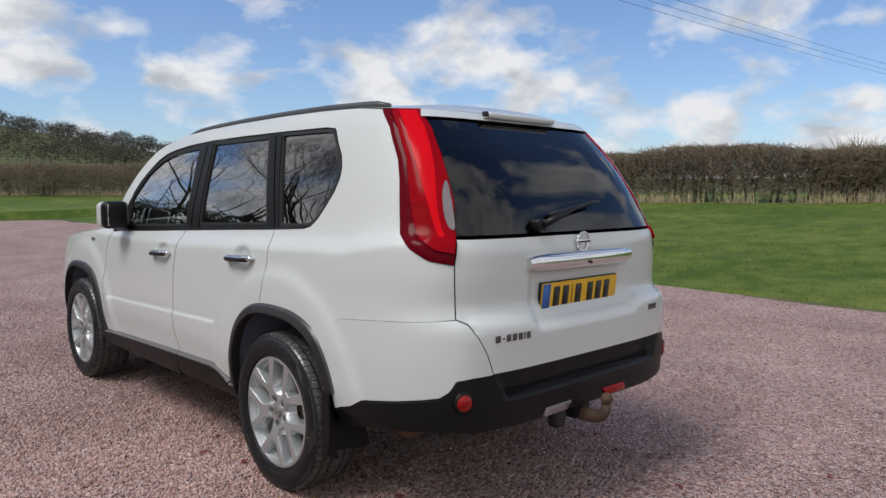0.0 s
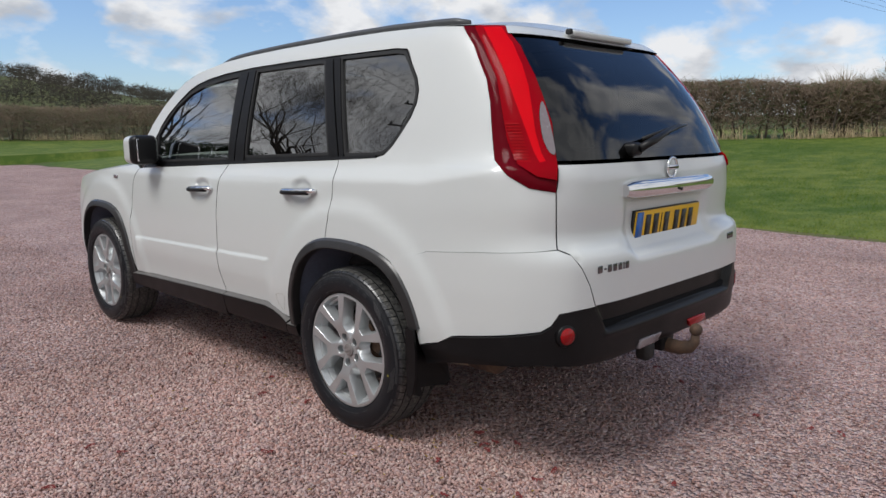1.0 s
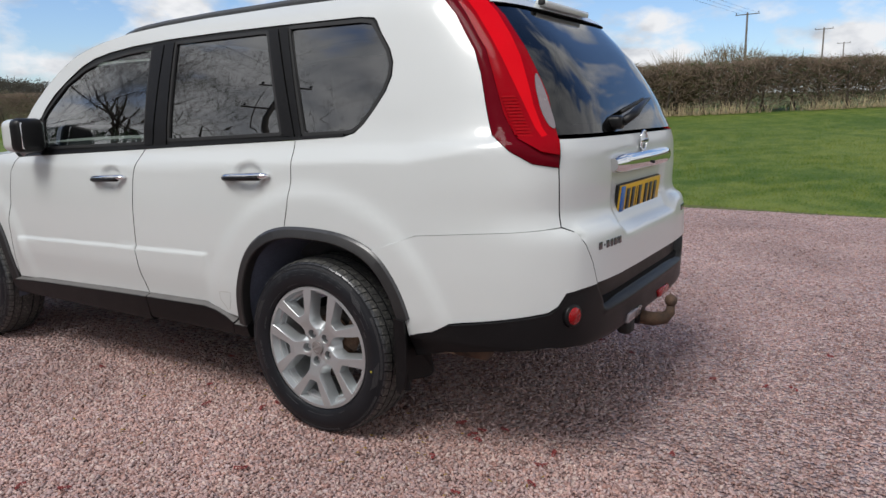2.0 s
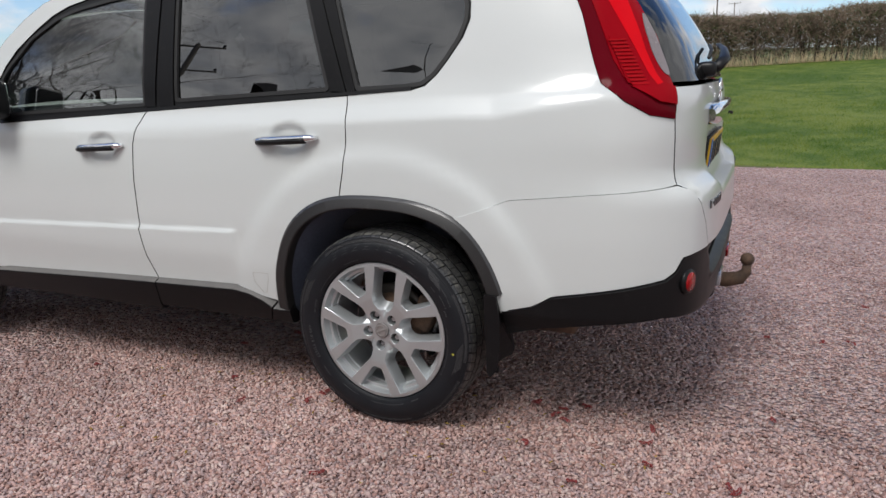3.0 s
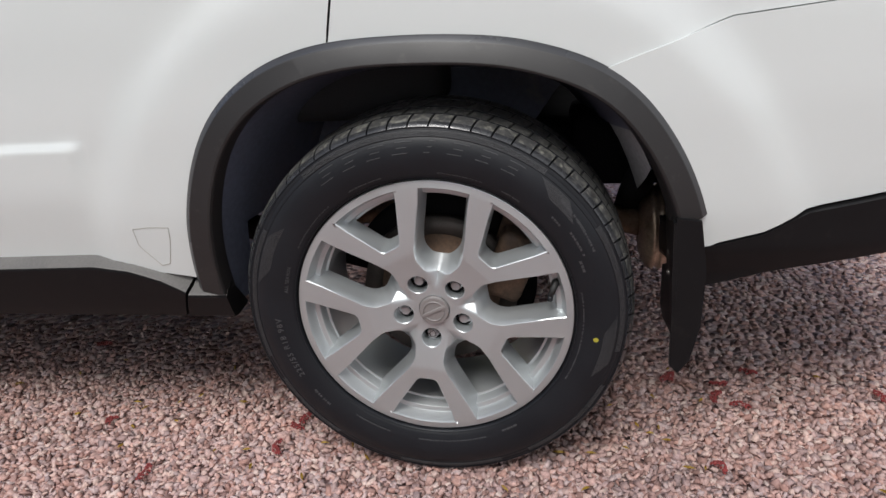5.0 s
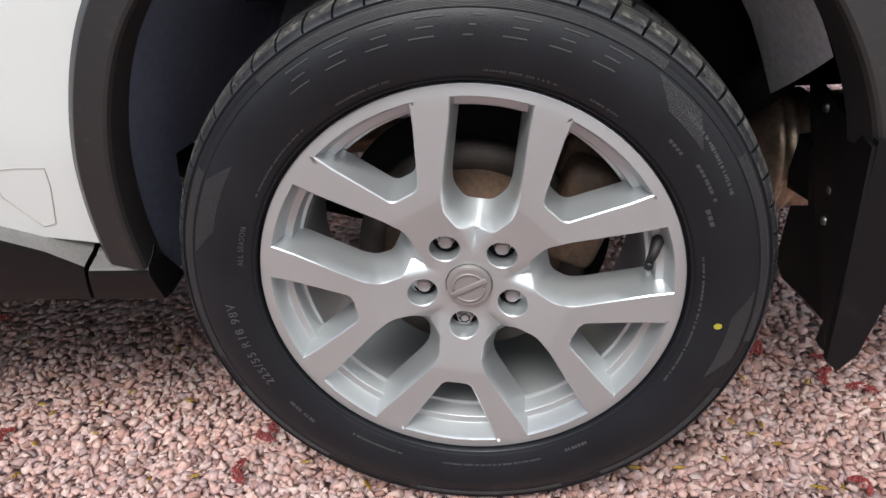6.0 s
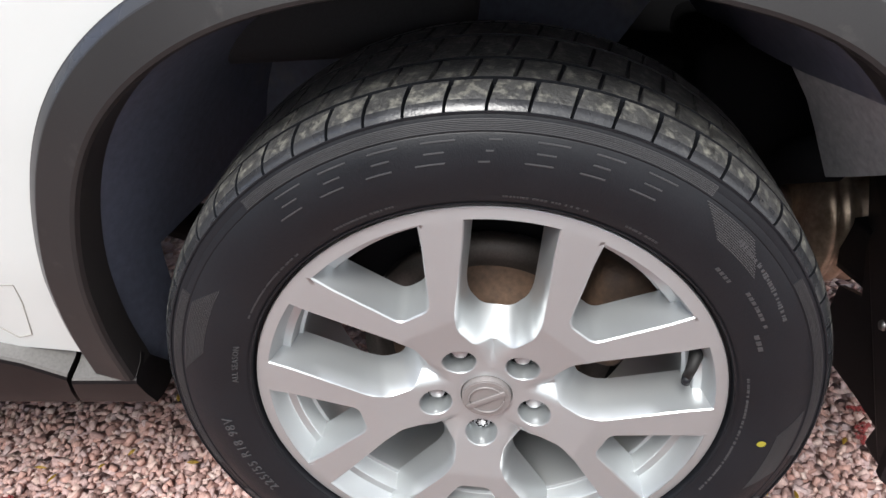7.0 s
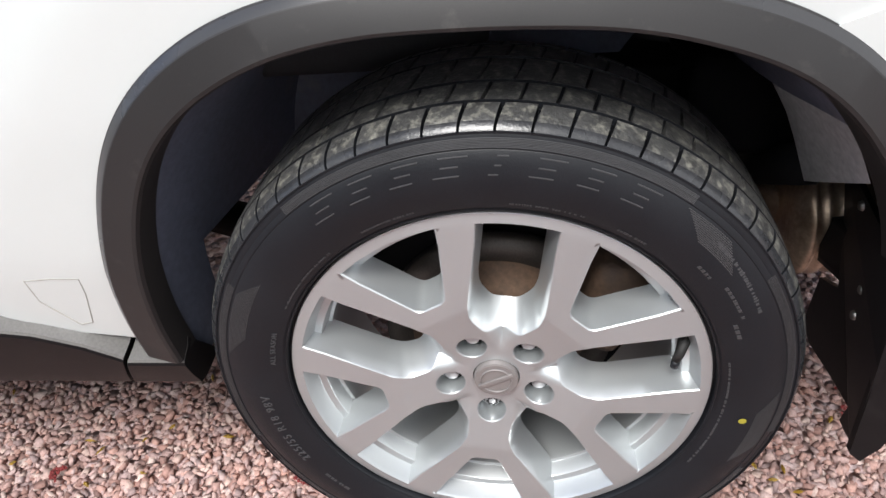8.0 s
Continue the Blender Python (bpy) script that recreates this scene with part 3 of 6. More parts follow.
    panel("outer_lens", LAMP_OUT + mid[::-1], lamp, RED_DARK, .018, off=.004, skirt=.02, gap=.0005, raised=False, mirror=mir, bulge=ridge)
    clear = [(-.640, -.893, 1.190), (-.628, -.872, 1.240), (-.612, -.842, 1.300), (-.598, -.808, 1.362), (-.612, -.805, 1.366), (-.640, -.820, 1.320), (-.662, -.852, 1.240), (-.664, -.878, 1.195), (-.652, -.893, 1.180)]
    panel("inner_lens", mid + LAMP_IN, lamp, RED_MID, .016, off=.006, skirt=.02, gap=.0005, raised=False, mirror=mir, bulge=ridge, holes=[clear])
    band = []
    for zb, f0, f1 in ((1.645, .30, .86), (1.58, .28, .84), (1.50, .28, .80), (1.42, .30, .74), (1.34, .36, .66), (1.26, .44, .62), (1.19, .50, .66), (1.14, .52, .72)):
        ends = [[np.interp(zb, [p[2] for p in sorted(line, key=lambda p: p[2])], [p[c] for p in sorted(line, key=lambda p: p[2])]) for c in (0, 1)] for line in (mid, LAMP_IN)]
        band.append([tuple(float(ends[0][c] + (ends[1][c] - ends[0][c]) * f) for c in (0, 1)) + (zb,) for f in (f0, f1)])
    panel("bright_band", [b[0] for b in band] + [b[1] for b in band[::-1]], lamp, RED_BRIGHT, .016, off=.0135, skirt=.006, gap=0, raised=False, mirror=mir)
    panel("reversing_lens", clear, lamp, CLEAR_LENS, .012, off=.013, skirt=.016, gap=.0005, raised=False, mirror=mir, soft=1)
    for k in range(13):
        z0 = 1.160 + k * .0105
        s = (z0 - 1.165) / .067
        panel("lens_rib", [(-.736 + .001 * s, -.800 + .030 * s, z0), (-.712, -.842 + .028 * s, z0), (-.712, -.842 + .028 * s, z0 + .005), (-.736, -.800 + .03 * s, z0 + .005)], lamp, RED_RIB, .02, off=.016, skirt=.006, gap=0, raised=False, mirror=mir)
    panel("lamp_facet", [(-.738, -.800, 1.156), (-.712, -.868, 1.112), (-.672, -.9195, 1.100), (-.652, -.908, 1.150), (-.674, -.872, 1.166), (-.706, -.842, 1.172)], lamp, RED_MID, .02, off=.014, skirt=.008, gap=0, raised=False, mirror=mir)
    panel("lamp_facet", [(-.734, -.790, 1.165), (-.712, -.838, 1.165), (-.700, -.775, 1.300), (-.715, -.735, 1.300)], lamp, RED_MID, .02, off=.0125, skirt=.006, gap=0, raised=False, mirror=mir)

# faint scuffed outline left by a sticker on the rear door
SCUFF = material("grey_scuff", (0.36, 0.35, 0.32), 0.7)
outs = [(.541, .508), (.505, .511), (.471, .510), (.474, .485), (.488, .436), (.505, .432), (.520, .450), (.539, .474), (.541, .508)]
q, _ = surface(np.array([p[0] for p in densify(outs, .008)]), np.array([p[1] for p in densify(outs, .008)]), .0002)
mesh_object("scuff_line", *tube([tuple(p) for p in q], .0007, 5), SCUFF, car, "faint scuffed outline on the paint")

# tailgate, rear glass, spoiler
tail_left = [(-.675, -.923, 1.052)] + TAIL_SEAM + [(-.650, -.970, .843), (-.622, -.990, .800), (-.590, -1.004, .735), (-.566, -1.013, .660)]


def chart_poly(left):
    """A closed outline, mirrored across the car's middle."""
    l = flat_outline(left)
    centre = 2 * (AXIS_Y - AXIS_R * math.pi / 2)
    return Charted(l + [(centre - a, z) for a, z in l[::-1]])


tailgate = panel("tailgate", chart_poly([(-.650, -.908, 1.150), (-.668, -.924, 1.096)] + tail_left), car, PAINT, .016, tail=True, raised=False)
glass_left = [(-.528, -.590, 1.616), (-.546, -.660, 1.573), (-.575, -.747, 1.465), (-.595, -.801, 1.386), (-.617, -.860, 1.288), (-.634, -.880, 1.225), (-.650, -.906, 1.160)]
rg = panel("rear_window", chart_poly(glass_left), car, GLASS_REAR, .06, off=.001, skirt=.004, gap=.002, raised=False)
rg.visible_shadow = False
border_in = [(-.470, -.600, 1.580), (-.500, -.680, 1.545), (-.530, -.760, 1.440), (-.560, -.850, 1.280), (-.585, -.930, 1.195)]
panel("glass_border", chart_poly(glass_left), rg, GLOSS_BLACK, .04, off=-.004, skirt=.01, gap=.002, raised=False, holes=[chart_poly(border_in)])
spoiler_left = [(-.525, -.572, 1.655), (-.529, -.590, 1.619)]
spoiler = panel("roof_spoiler", chart_poly(spoiler_left), car, PAINT, .016, off=.004, skirt=.03, gap=.001, raised=False, bulge=lambda uv, poly, p: .012 * np.clip((1.652 - uv[:, 1]) / .02, 0, 1))
part("brake_light_housing", box_bm(.44, .055, .026, (-.01, -.655, 1.647), .010, Matrix.Rotation(radians(12), 4, "X"), 4), PAINT, spoiler)
part("washer_jet", box_bm(.020, .026, .022, (-.243, -.664, 1.648), .006), SEAL, spoiler)

# roof, bonnet, windscreen, front
ry = np.concatenate([[-.50, -.43], np.linspace(-.36, 1.45, 30)])
rz = np.interp(ry, [p[0] for p in ROOF_EDGE[::-1]], [p[1] for p in ROOF_EDGE[::-1]])
rz = np.where(ry < -.3, 1.668 - (-.3 - ry) * .06, rz)
verts, faces, nx = [], [], 24
la, ra = chart(-.525, -.572), 2 * (AXIS_Y - AXIS_R * math.pi / 2) - chart(-.525, -.572)
for off, zz in ((.004, 1.655),):
    q, _ = surface(np.linspace(la, ra, nx + 1), np.full(nx + 1, zz), off, False)
    verts += [tuple(v) for v in q]
for y, z in zip(ry, rz):
    xe = float(softened(z, ZW, XW)) * (1 - (max(0, -y) / .66) ** POWER) ** (1 / POWER)
    crown = .046 * (1 - max(0, (y - .9) / .9) ** 2)
    for i in range(nx + 1):
        u = -1 + 2 * i / nx
        verts.append((xe * u, y, z + crown * (1 - abs(u) ** 2.6) - .001))
for j in range(len(ry)):
    for i in range(nx):
        k = j * (nx + 1) + i
        faces.append((k, k + 1, k + nx + 2, k + nx + 1))
mesh_object("roof", verts, faces, PAINT, car)
shield_edge = ROOF_EDGE[:8]
verts, faces = [], []
for y, z in shield_edge:
    xe = float(softened(z, ZW, XW))
    for i in range(nx + 1):
        u = -1 + 2 * i / nx
        verts.append((xe * u, y + .20 * (1 - u * u) * (1 if z < 1.6 else .6), z + .03 * (1 - u * u)))
for j in range(len(shield_edge) - 1):
    for i in range(nx):
        k = j * (nx + 1) + i
        faces.append((k, k + nx + 1, k + nx + 2, k + 1))
ws = mesh_object("windscreen", verts, faces, GLASS_GREEN, car)
ws.visible_shadow = False
verts, faces = [], []
hood = [(2.165, 1.075), (2.45, 1.045), (2.85, 1.005), (3.15, .955), (3.30, .91), (3.40, .84)]
for y, z in hood:
    q, _ = surface(np.array([y]), np.array([z]))
    xe = -float(q[0, 0])
    for i in range(nx + 1):
        u = -1 + 2 * i / nx
        verts.append((xe * u, y + .12 * (1 - u * u) * (1 if y > 2.6 else 1.5), z + .04 * (1 - u ** 4)))
for j in range(len(hood) - 1):
    for i in range(nx):
        k = j * (nx + 1) + i
        faces.append((k, k + nx + 1, k + nx + 2, k + 1))
mesh_object("bonnet", verts, faces, PAINT, car)
verts, faces = [], []
fz = [.25, .32, .42, .55, .70, .84]
for z in fz:
    yf = float(softened(z, ZF, YF))
    q, _ = surface(np.array([3.38]), np.array([z]))
    xe = -float(q[0, 0])
    for i in range(nx + 1):
        u = -1 + 2 * i / nx
        verts.append((xe * u, 3.38 + (yf - 3.38) * (1 - abs(u) ** 3.0), z))
for j in range(len(fz) - 1):
    for i in range(nx):
        k = j * (nx + 1) + i
        faces.append((k, k + 1, k + nx + 2, k + nx + 1))
mesh_object("front_bumper", verts, faces, PAINT, car)

# black lower rear bumper
low_left = [(-.848, -.440, .466), (-.847, -.470, .471), (-.846, -.535, .488), (-.845, -.600, .523), (-.810, -.775, .553), (-.745, -.922, .580), (-.722, -.948, .602), (-.700, -.964, .643), (-.640, -.990, .652), (-.566, -1.013, .656)]
low_left = low_left[::-1] + [(-.840, -.455, .382), (-.838, -.589, .417), (-.822, -.742, .442), (-.790, -.843, .452), (-.745, -.915, .462), (-.640, -.990, .450), (-.45, -1.02, .440)]


def step_pad(uv, poly, p):
    x = np.abs(p[:, 0])
    z = uv[:, 1]
    # loading step: let in below the tailgate, with slanting ends and a rounded lip along its foot
    across = np.clip((.502 + .55 * (z - .558) - x) / .014, 0, 1)
    slot = across * np.clip((z - .554) / .012, 0, 1)
    lip = np.clip((.515 - x) / .02, 0, 1) * np.exp(-((z - .546) / .009) ** 2)
    belly = np.clip((z - .41) / .05, 0, 1)
    pod = np.exp(-(((x - .665) / .06) ** 2 + ((z - .567) / .05) ** 2))
    return .018 * belly - .036 * slot + .005 * lip + .004 * pod


lower = panel("lower_bumper", chart_poly(low_left), car, BLACK_TRIM, .0095, off=.0, skirt=.16, gap=.001, raised=False, bulge=step_pad, label="textured black plastic lower bumper")
for s in (-1, 1):
    c, n = surface(np.array([chart(-.681, -.972)]), np.array([.567]), .0)
    c = Vector((c[0][0] if s < 0 else -c[0][0], c[0][1], c[0][2])); nv = (Vector((n[0][0] if s < 0 else -n[0][0], n[0][1], 0)) + Vector((0, -1.1, 0))).normalized()
    rot = nv.to_track_quat("Z", "Y").to_matrix().to_4x4()
    for nm, r0, h, mt, lift in (("reflector_ring", .043, .014, BLACK_TRIM, .019), ("rear_reflector", .033, .010, REFLECTOR, .0235)):
        bm = bmesh.new()
        bmesh.ops.create_cone(bm, cap_ends=True, segments=32, radius1=r0, radius2=r0 * .86, depth=h)
        bmesh.ops.transform(bm, matrix=Matrix.Translation(c + nv * lift) @ rot, verts=bm.verts)
        part(nm, bm, mt, lower, "round red reflector" if mt is REFLECTOR else "")
def slanted_lamp(x0, x1, z0, z1, lean, y, deep):
    """A lamp glass whose inner end slopes."""
    bm = box_bm(x1 - x0, deep, z1 - z0, ((x0 + x1) / 2, y, (z0 + z1) / 2), .005)
    for v in bm.verts:
        v.co.x += lean * (v.co.z - z0) / (z1 - z0) * (1 if (v.co.x > (x0 + x1) / 2) == (lean > 0) else .4)
    return bm


part("fog_lamp", slanted_lamp(.115, .262, .453, .487, -.025, -1.046, .024), REFLECTOR, lower, "red rear fog lamp")
part("fog_lamp", slanted_lamp(-.306, -.165, .448, .482, .036, -1.046, .024), CLEAR_LENS, lower, "clear lower lamp")

# dark backing behind the panels, floor and cabin
def backing(outline, mirror, off=-.03, step=.08):
    return panel("inner_shell", outline, car, DARK, step, off=off, skirt=.01, raised=False, gap=0, mirror=mirror)


for mir in (False, True):
    backing([(3.30, .44), (3.16, .44)] + arch_points(WHEELBASE, 14, 166, 20, .0) + [(2.168, .33), (.48, .33)] + arch_points(0, 5, 165, 24, .0) + [(-.84, -.46, .44), (-.75, -.91, .47), (-.40, -1.03, .47), (-.0001, -1.03, .47), (-.0001, -1.0, .9), (-.0001, -.99, 1.14), (-.64, -.90, 1.14), (-.60, -.55, 1.14), (.12, 1.13), (1.05, 1.09), (2.1, 1.05), (2.45, 1.03), (2.85, .99), (3.15, .94), (3.30, .89)], mir)
    backing([(-.33, 1.17), (-.34, 1.60), (-.30, 1.64), (-.446 - .06, 1.64)] + LAMP_OUT[1:6], mir, -.03, .06)
part("floor_pan", box_bm(1.50, 1.6, .05, (0, 1.56, .345), .01), DARK, car)
part("boot_floor", box_bm(1.05, 1.2, .06, (0, -.42, .56), .01), DARK, car)
part("engine_bay", box_bm(1.0, .9, .5, (0, 2.95, .62), .05), DARK, car)
part("dashboard", box_bm(1.38, .42, .24, (0, 1.93, 1.00), .06, segments=4), CLOTH, car)


def seat(x, y, wide, name):
    bm = box_bm(wide, .50, .18, (x, y, .72), .05, segments=4)
    b2 = box_bm(wide, .15, .66, (x, y - .30, 1.05), .05, Matrix.Rotation(radians(-14), 4, "X"), 4)
    n = max(1, round(wide / .5))
    s = part(name, bm, CLOTH, car)
    part("seat_back", b2, CLOTH, s)
    for i in range(n):
        part("headrest", box_bm(.26, .10, .19, (x - wide / 2 + wide * (i + .5) / n, y - .42, 1.455 - (0.06 if n > 1 else 0)), .045, segments=4), CLOTH, s)


seat(-.36, 1.20, .50, "front_seat"), seat(.36, 1.20, .50, "front_seat"), seat(0, .25, 1.26, "rear_seat")
wheel_v, wheel_f = [], []
ring = [(-.36 + .18 * math.cos(a), 1.62 + .06 * math.sin(a), 1.05 + .17 * math.sin(a)) for a in np.linspace(0, 2 * math.pi, 33)]
mesh_object("steering_wheel", *tube([(-p[0], p[1], p[2]) for p in ring], .016, 8), DARK, car)

# roof rails
for s in (-1, 1):
    ys = np.linspace(1.36, -.44, 26)
    zs = np.interp(ys, [p[0] for p in ROOF_EDGE[::-1]], [p[1] for p in ROOF_EDGE[::-1]])
    zs = np.where(ys < -.3, 1.668 - (-.3 - ys) * .04, zs)
    up = .016 * np.clip((1.38 - ys) / .12, .25, 1) * np.clip((ys + .46) / .07, .55, 1)
    xs = np.array([float(softened(z, ZW, XW)) for z in zs]) - .048
    xs = xs * np.where(ys < 0, (1 - (np.maximum(0, -ys) / .70) ** POWER) ** (1 / POWER), 1)
    rail = mesh_object("roof_rail", *tube([(s * x, y, z + u) for x, y, z, u in zip(xs, ys, zs, up)], [.017] * 24 + [.016, .011], 12, flat=1.0), material("anthracite_rail", (.055, .058, .062), .45, coat=.2) if s < 0 else bpy.data.materials["anthracite_rail"], car)

# door mirrors
for s in (-1, 1):
    bm = bmesh.new()
    bmesh.ops.create_cube(bm, size=1)
    bmesh.ops.scale(bm, vec=(.155, .13, .165), verts=bm.verts)
    bmesh.ops.bevel(bm, geom=bm.edges[:], offset=.045, segments=5, affect="EDGES", profile=.6)
    for v in bm.verts:
        if v.co.y > 0:
            v.co.x *= 1 - v.co.y * 1.6; v.co.z *= 1 - v.co.y * 1.6
    bmesh.ops.transform(bm, matrix=Matrix.Translation((s * .905, 1.885, 1.165)) @ Matrix.Rotation(radians(-8 * s), 4, "Z"), verts=bm.verts)
    mirror_part = part("door_mirror", bm, PAINT, car)
    mm = Matrix.Translation((s * .905, 1.885, 1.165)) @ Matrix.Rotation(radians(-8 * s), 4, "Z")
    part("mirror_frame", box_bm(.158, .090, .169, mm @ Vector((0, -.048, 0)), .036, Matrix.Rotation(radians(-8 * s), 4, "Z"), 4), GLOSS_BLACK, mirror_part)
    part("mirror_glass", box_bm(.126, .006, .128, mm @ Vector((0, -.0855, 0)), .002, Matrix.Rotation(radians(-8 * s), 4, "Z")), CHROME, mirror_part)
    part("mirror_arm", box_bm(.13, .07, .06, (s * .835, 1.90, 1.105), .02), GLOSS_BLACK, mirror_part)
    panel("mirror_sail", [(1.935, 1.075), (1.940, 1.255), (2.00, 1.13), (2.03, 1.065)], car, GLOSS_BLACK, .04, off=.002, skirt=.014, raised=False, mirror=s > 0)

# door handles
for s in (-1, 1):
    for y0, y1, z0, z1, door in ((.488, .224, .998, 1.009, "rear"), (1.406, 1.151, .962, .973, "front")):
        pts, rad = [], []
        for k in range(15):
            u = k / 14
            y, z = y0 + (y1 - y0) * u, z0 + (z1 - z0) * u
            q, _ = surface(np.array([y]), np.array([z]), raised=False)
            pts.append((s * (-q[0][0] + .002 + .020 * math.sin(math.pi * min(1, max(0, u))) ** .5), y, z))
            rad.append(.0190 * min(1, .6 + 3 * min(u, 1 - u)))
        h = mesh_object("door_handle", *tube(pts, rad, 12, flat=.72), CHROME, car, "chrome door handle")
        mesh_object("handle_inlay", *tube([(p[0] + s * .0085, p[1], p[2] - .007) for p in pts[1:-2]], [r * .74 for r in rad[1:-2]], 10, flat=.8), GLOSS_BLACK, h)
q, _ = surface(np.array([2.43]), np.array([.985]))
part("wing_repeater", box_bm(.012, .05, .022, (q[0][0] - .003, 2.43, .985), .004), CLEAR_LENS, car)

# chrome tailgate strip, plate, badges, wiper
pts = [(x, -1.012 + .10 * x * x, 1.040) for x in np.linspace(-.352, .352, 21)]
verts, faces = [], []
prof = [(.014, .036), (-.006, .0375), (-.016, .034), (-.0235, .025), (-.0275, .012), (-.0280, -.002), (-.0255, -.015), (-.019, -.026), (-.008, -.033), (.014, -.035)]
m = len(prof)
for k, (x, y, z) in enumerate(pts):
    end = min(k, 20 - k)
    sh = (.62, .86, .96)[end] if end < 3 else 1
    for dy, dz in prof:
        verts.append((x, y + (dy if dy > 0 else dy * sh), z + dz * sh + .004))
for k in range(20):
    for i in range(m - 1):
        a = k * m + i
        faces.append((a, a + 1, a + m + 1, a + m))
faces += [tuple(range(m - 1, -1, -1)), tuple(range(20 * m, 21 * m))]
strip_ob = mesh_object("tailgate_strip", verts, faces, CHROME, car, "polished chrome strip over the number plate")
strip_ob.data.set_sharp_from_angle(angle=radians(50))
part("tailgate_button", box_bm(.012, .01, .012, (0, -1.044, 1.035), .003), SEAL, strip_ob)
plate_turn = Matrix.Rotation(radians(6), 4, "X")
plate_at = Vector((0, -.992, .905))
plate = part("number_plate", box_bm(.52, .008, .111, plate_at, .002, plate_turn), PLATE_YELLOW, car, "yellow rear number plate with dark bars")
part("plate_band", box_bm(.046, .002, .106, plate_at + plate_turn @ Vector((-.235, -.0055, 0)), 0, plate_turn), PLATE_BLUE, plate)
part("plate_holder", box_bm(.53, .012, .118, plate_at + plate_turn @ Vector((0, .009, 0)), .003, plate_turn), SEAL, plate)
px = -.195
for wch, gapw in ((.050, .011), (.050, .011), (.014, .011), (.050, .033), (.050, .011), (.050, .011), (.050, .011)):
    part("plate_bar", box_bm(wch - .012, .002, .079, plate_at + plate_turn @ Vector((px + wch / 2, -.0055, 0)), 0, plate_turn), PLATE_BLACK, plate)
    px += wch + gapw
BADGE = material("smoked_chrome", (0.16, 0.16, 0.17), 0.22, metal=1.0, var=0.05)
bx = -.572
for k, wl in enumerate((.030, .014, .026, .026, .026, .010, .024)):
    yb = float(surface(np.array([chart(bx + wl / 2, -1.02)]), np.array([.786]), .0, False, True)[0][0][1])
    part("badge_bar", box_bm(wl - .004, .005, .026 if k != 1 else .007, (bx + wl / 2 + .002, yb - .002, .786), .0015), BADGE, tailgate)
    bx += wl + .004
for k, wl in enumerate((.022, .018, .022)):
    xb = .47 + k * .026
    yb = float(surface(np.array([2 * (AXIS_Y - AXIS_R * math.pi / 2) - chart(-xb, -1.02)]), np.array([.797]), .0, False, True)[0][0][1])
    part("badge_bar", box_bm(wl, .005, .026, (xb, yb - .002, .797), .0015), BADGE, tailgate)
ring_at = lambda r, y: [(r * math.cos(a), y, 1.118 + r * math.sin(a)) for a in np.linspace(0, 2 * math.pi, 41)]
emblem = mesh_object("round_emblem", *tube(ring_at(.0375, -1.000), .0058, 10), CHROME, tailgate, "round chrome ring emblem")
part("emblem_bar", box_bm(.094, .008, .017, (0, -1.003, 1.118), .003), CHROME, emblem)
part("emblem_mark", box_bm(.070, .002, .006, (0, -1.0075, 1.118), .0005), GLOSS_BLACK, emblem)
wp = [(-.262, -1.000, 1.196), (-.20, -1.022, 1.225), (-.08, -1.012, 1.258), (.08, -.985, 1.278), (.165, -.968, 1.284)]
wiper = mesh_object("rear_wiper", *tube(wp, [.022, .020, .013, .010, .006], 10, flat=.7), GLOSS_BLACK, rg, "black rear wiper arm")
part("wiper_boss", box_bm(.06, .060, .050, (-.265, -.975, 1.194), .016, segments=3), GLOSS_BLACK, wiper)
mesh_object("wiper_blade", *tube([(-.19, -.972, 1.232), (0, -.962, 1.262), (.17, -.940, 1.282)], .007, 6), SEAL, wiper)

# tow bar
tow = mesh_object("tow_bar", *tube([(0, -.90, .405), (0, -1.00, .392), (0, -1.065, .390), (0, -1.112, .402), (0, -1.133, .428), (0, -1.134, .462)], [.030, .030, .029, .026, .020, .016], 14), RUST, car, "rusty swan-neck tow bar with a ball")
bm = bmesh.new()
bmesh.ops.create_uvsphere(bm, u_segments=20, v_segments=14, radius=.0255, matrix=Matrix.Translation((0, -1.134, .477)))
part("tow_ball", bm, RUST, tow)
part("tow_bracket", box_bm(.10, .09, .08, (0, -.975, .412), .01), BLACK_TRIM, tow)
part("tow_socket", box_bm(.07, .06, .075, (-.155, -1.0, .400), .02, segments=3), SEAL, tow)
part("cross_member", box_bm(.9, .06, .06, (0, -.90, .485), .01), DARK, tow)
part("rear_valance", box_bm(1.1, .26, .05, (0, -.80, .49), .015), DARK, car)

# ---- wheels ----
RIM_X, MID_X = -.866, -.766
PATTERN = 81.5


def polar(r, deg):
    return (r * math.cos(radians(deg)), r * math.sin(radians(deg)))


def in_axis(points, deg):
    """Places given across and along an axis, turned so that the axis points at the angle deg."""
    c, s = math.cos(radians(deg)), math.sin(radians(deg))
    return [(c * r + s * a, s * r - c * a) for a, r in points]


# window outlines between the spokes, across and along their axis: at the face, and deep in the wheel
OUT_R = .2335
LONG = [(-.0425, .2296), (.0425, .2296), (.0430, .118), (.0385, .096), (.0200, .0740), (-.0200, .0740), (-.0385, .096), (-.0430, .118)]
LONG_DEEP = [(-.0345, .2310), (.0345, .2310), (.0345, .128), (.0310, .112), (.0160, .0960), (-.0160, .0960), (-.0310, .112), (-.0345, .128)]
SHORT = [(-.0632, .2248), (.0632, .2248), (.0175, .1370), (-.0175, .1370)]
SHORT_DEEP = [(-.0565, .2266), (.0565, .2266), (.0130, .1450), (-.0130, .1450)]


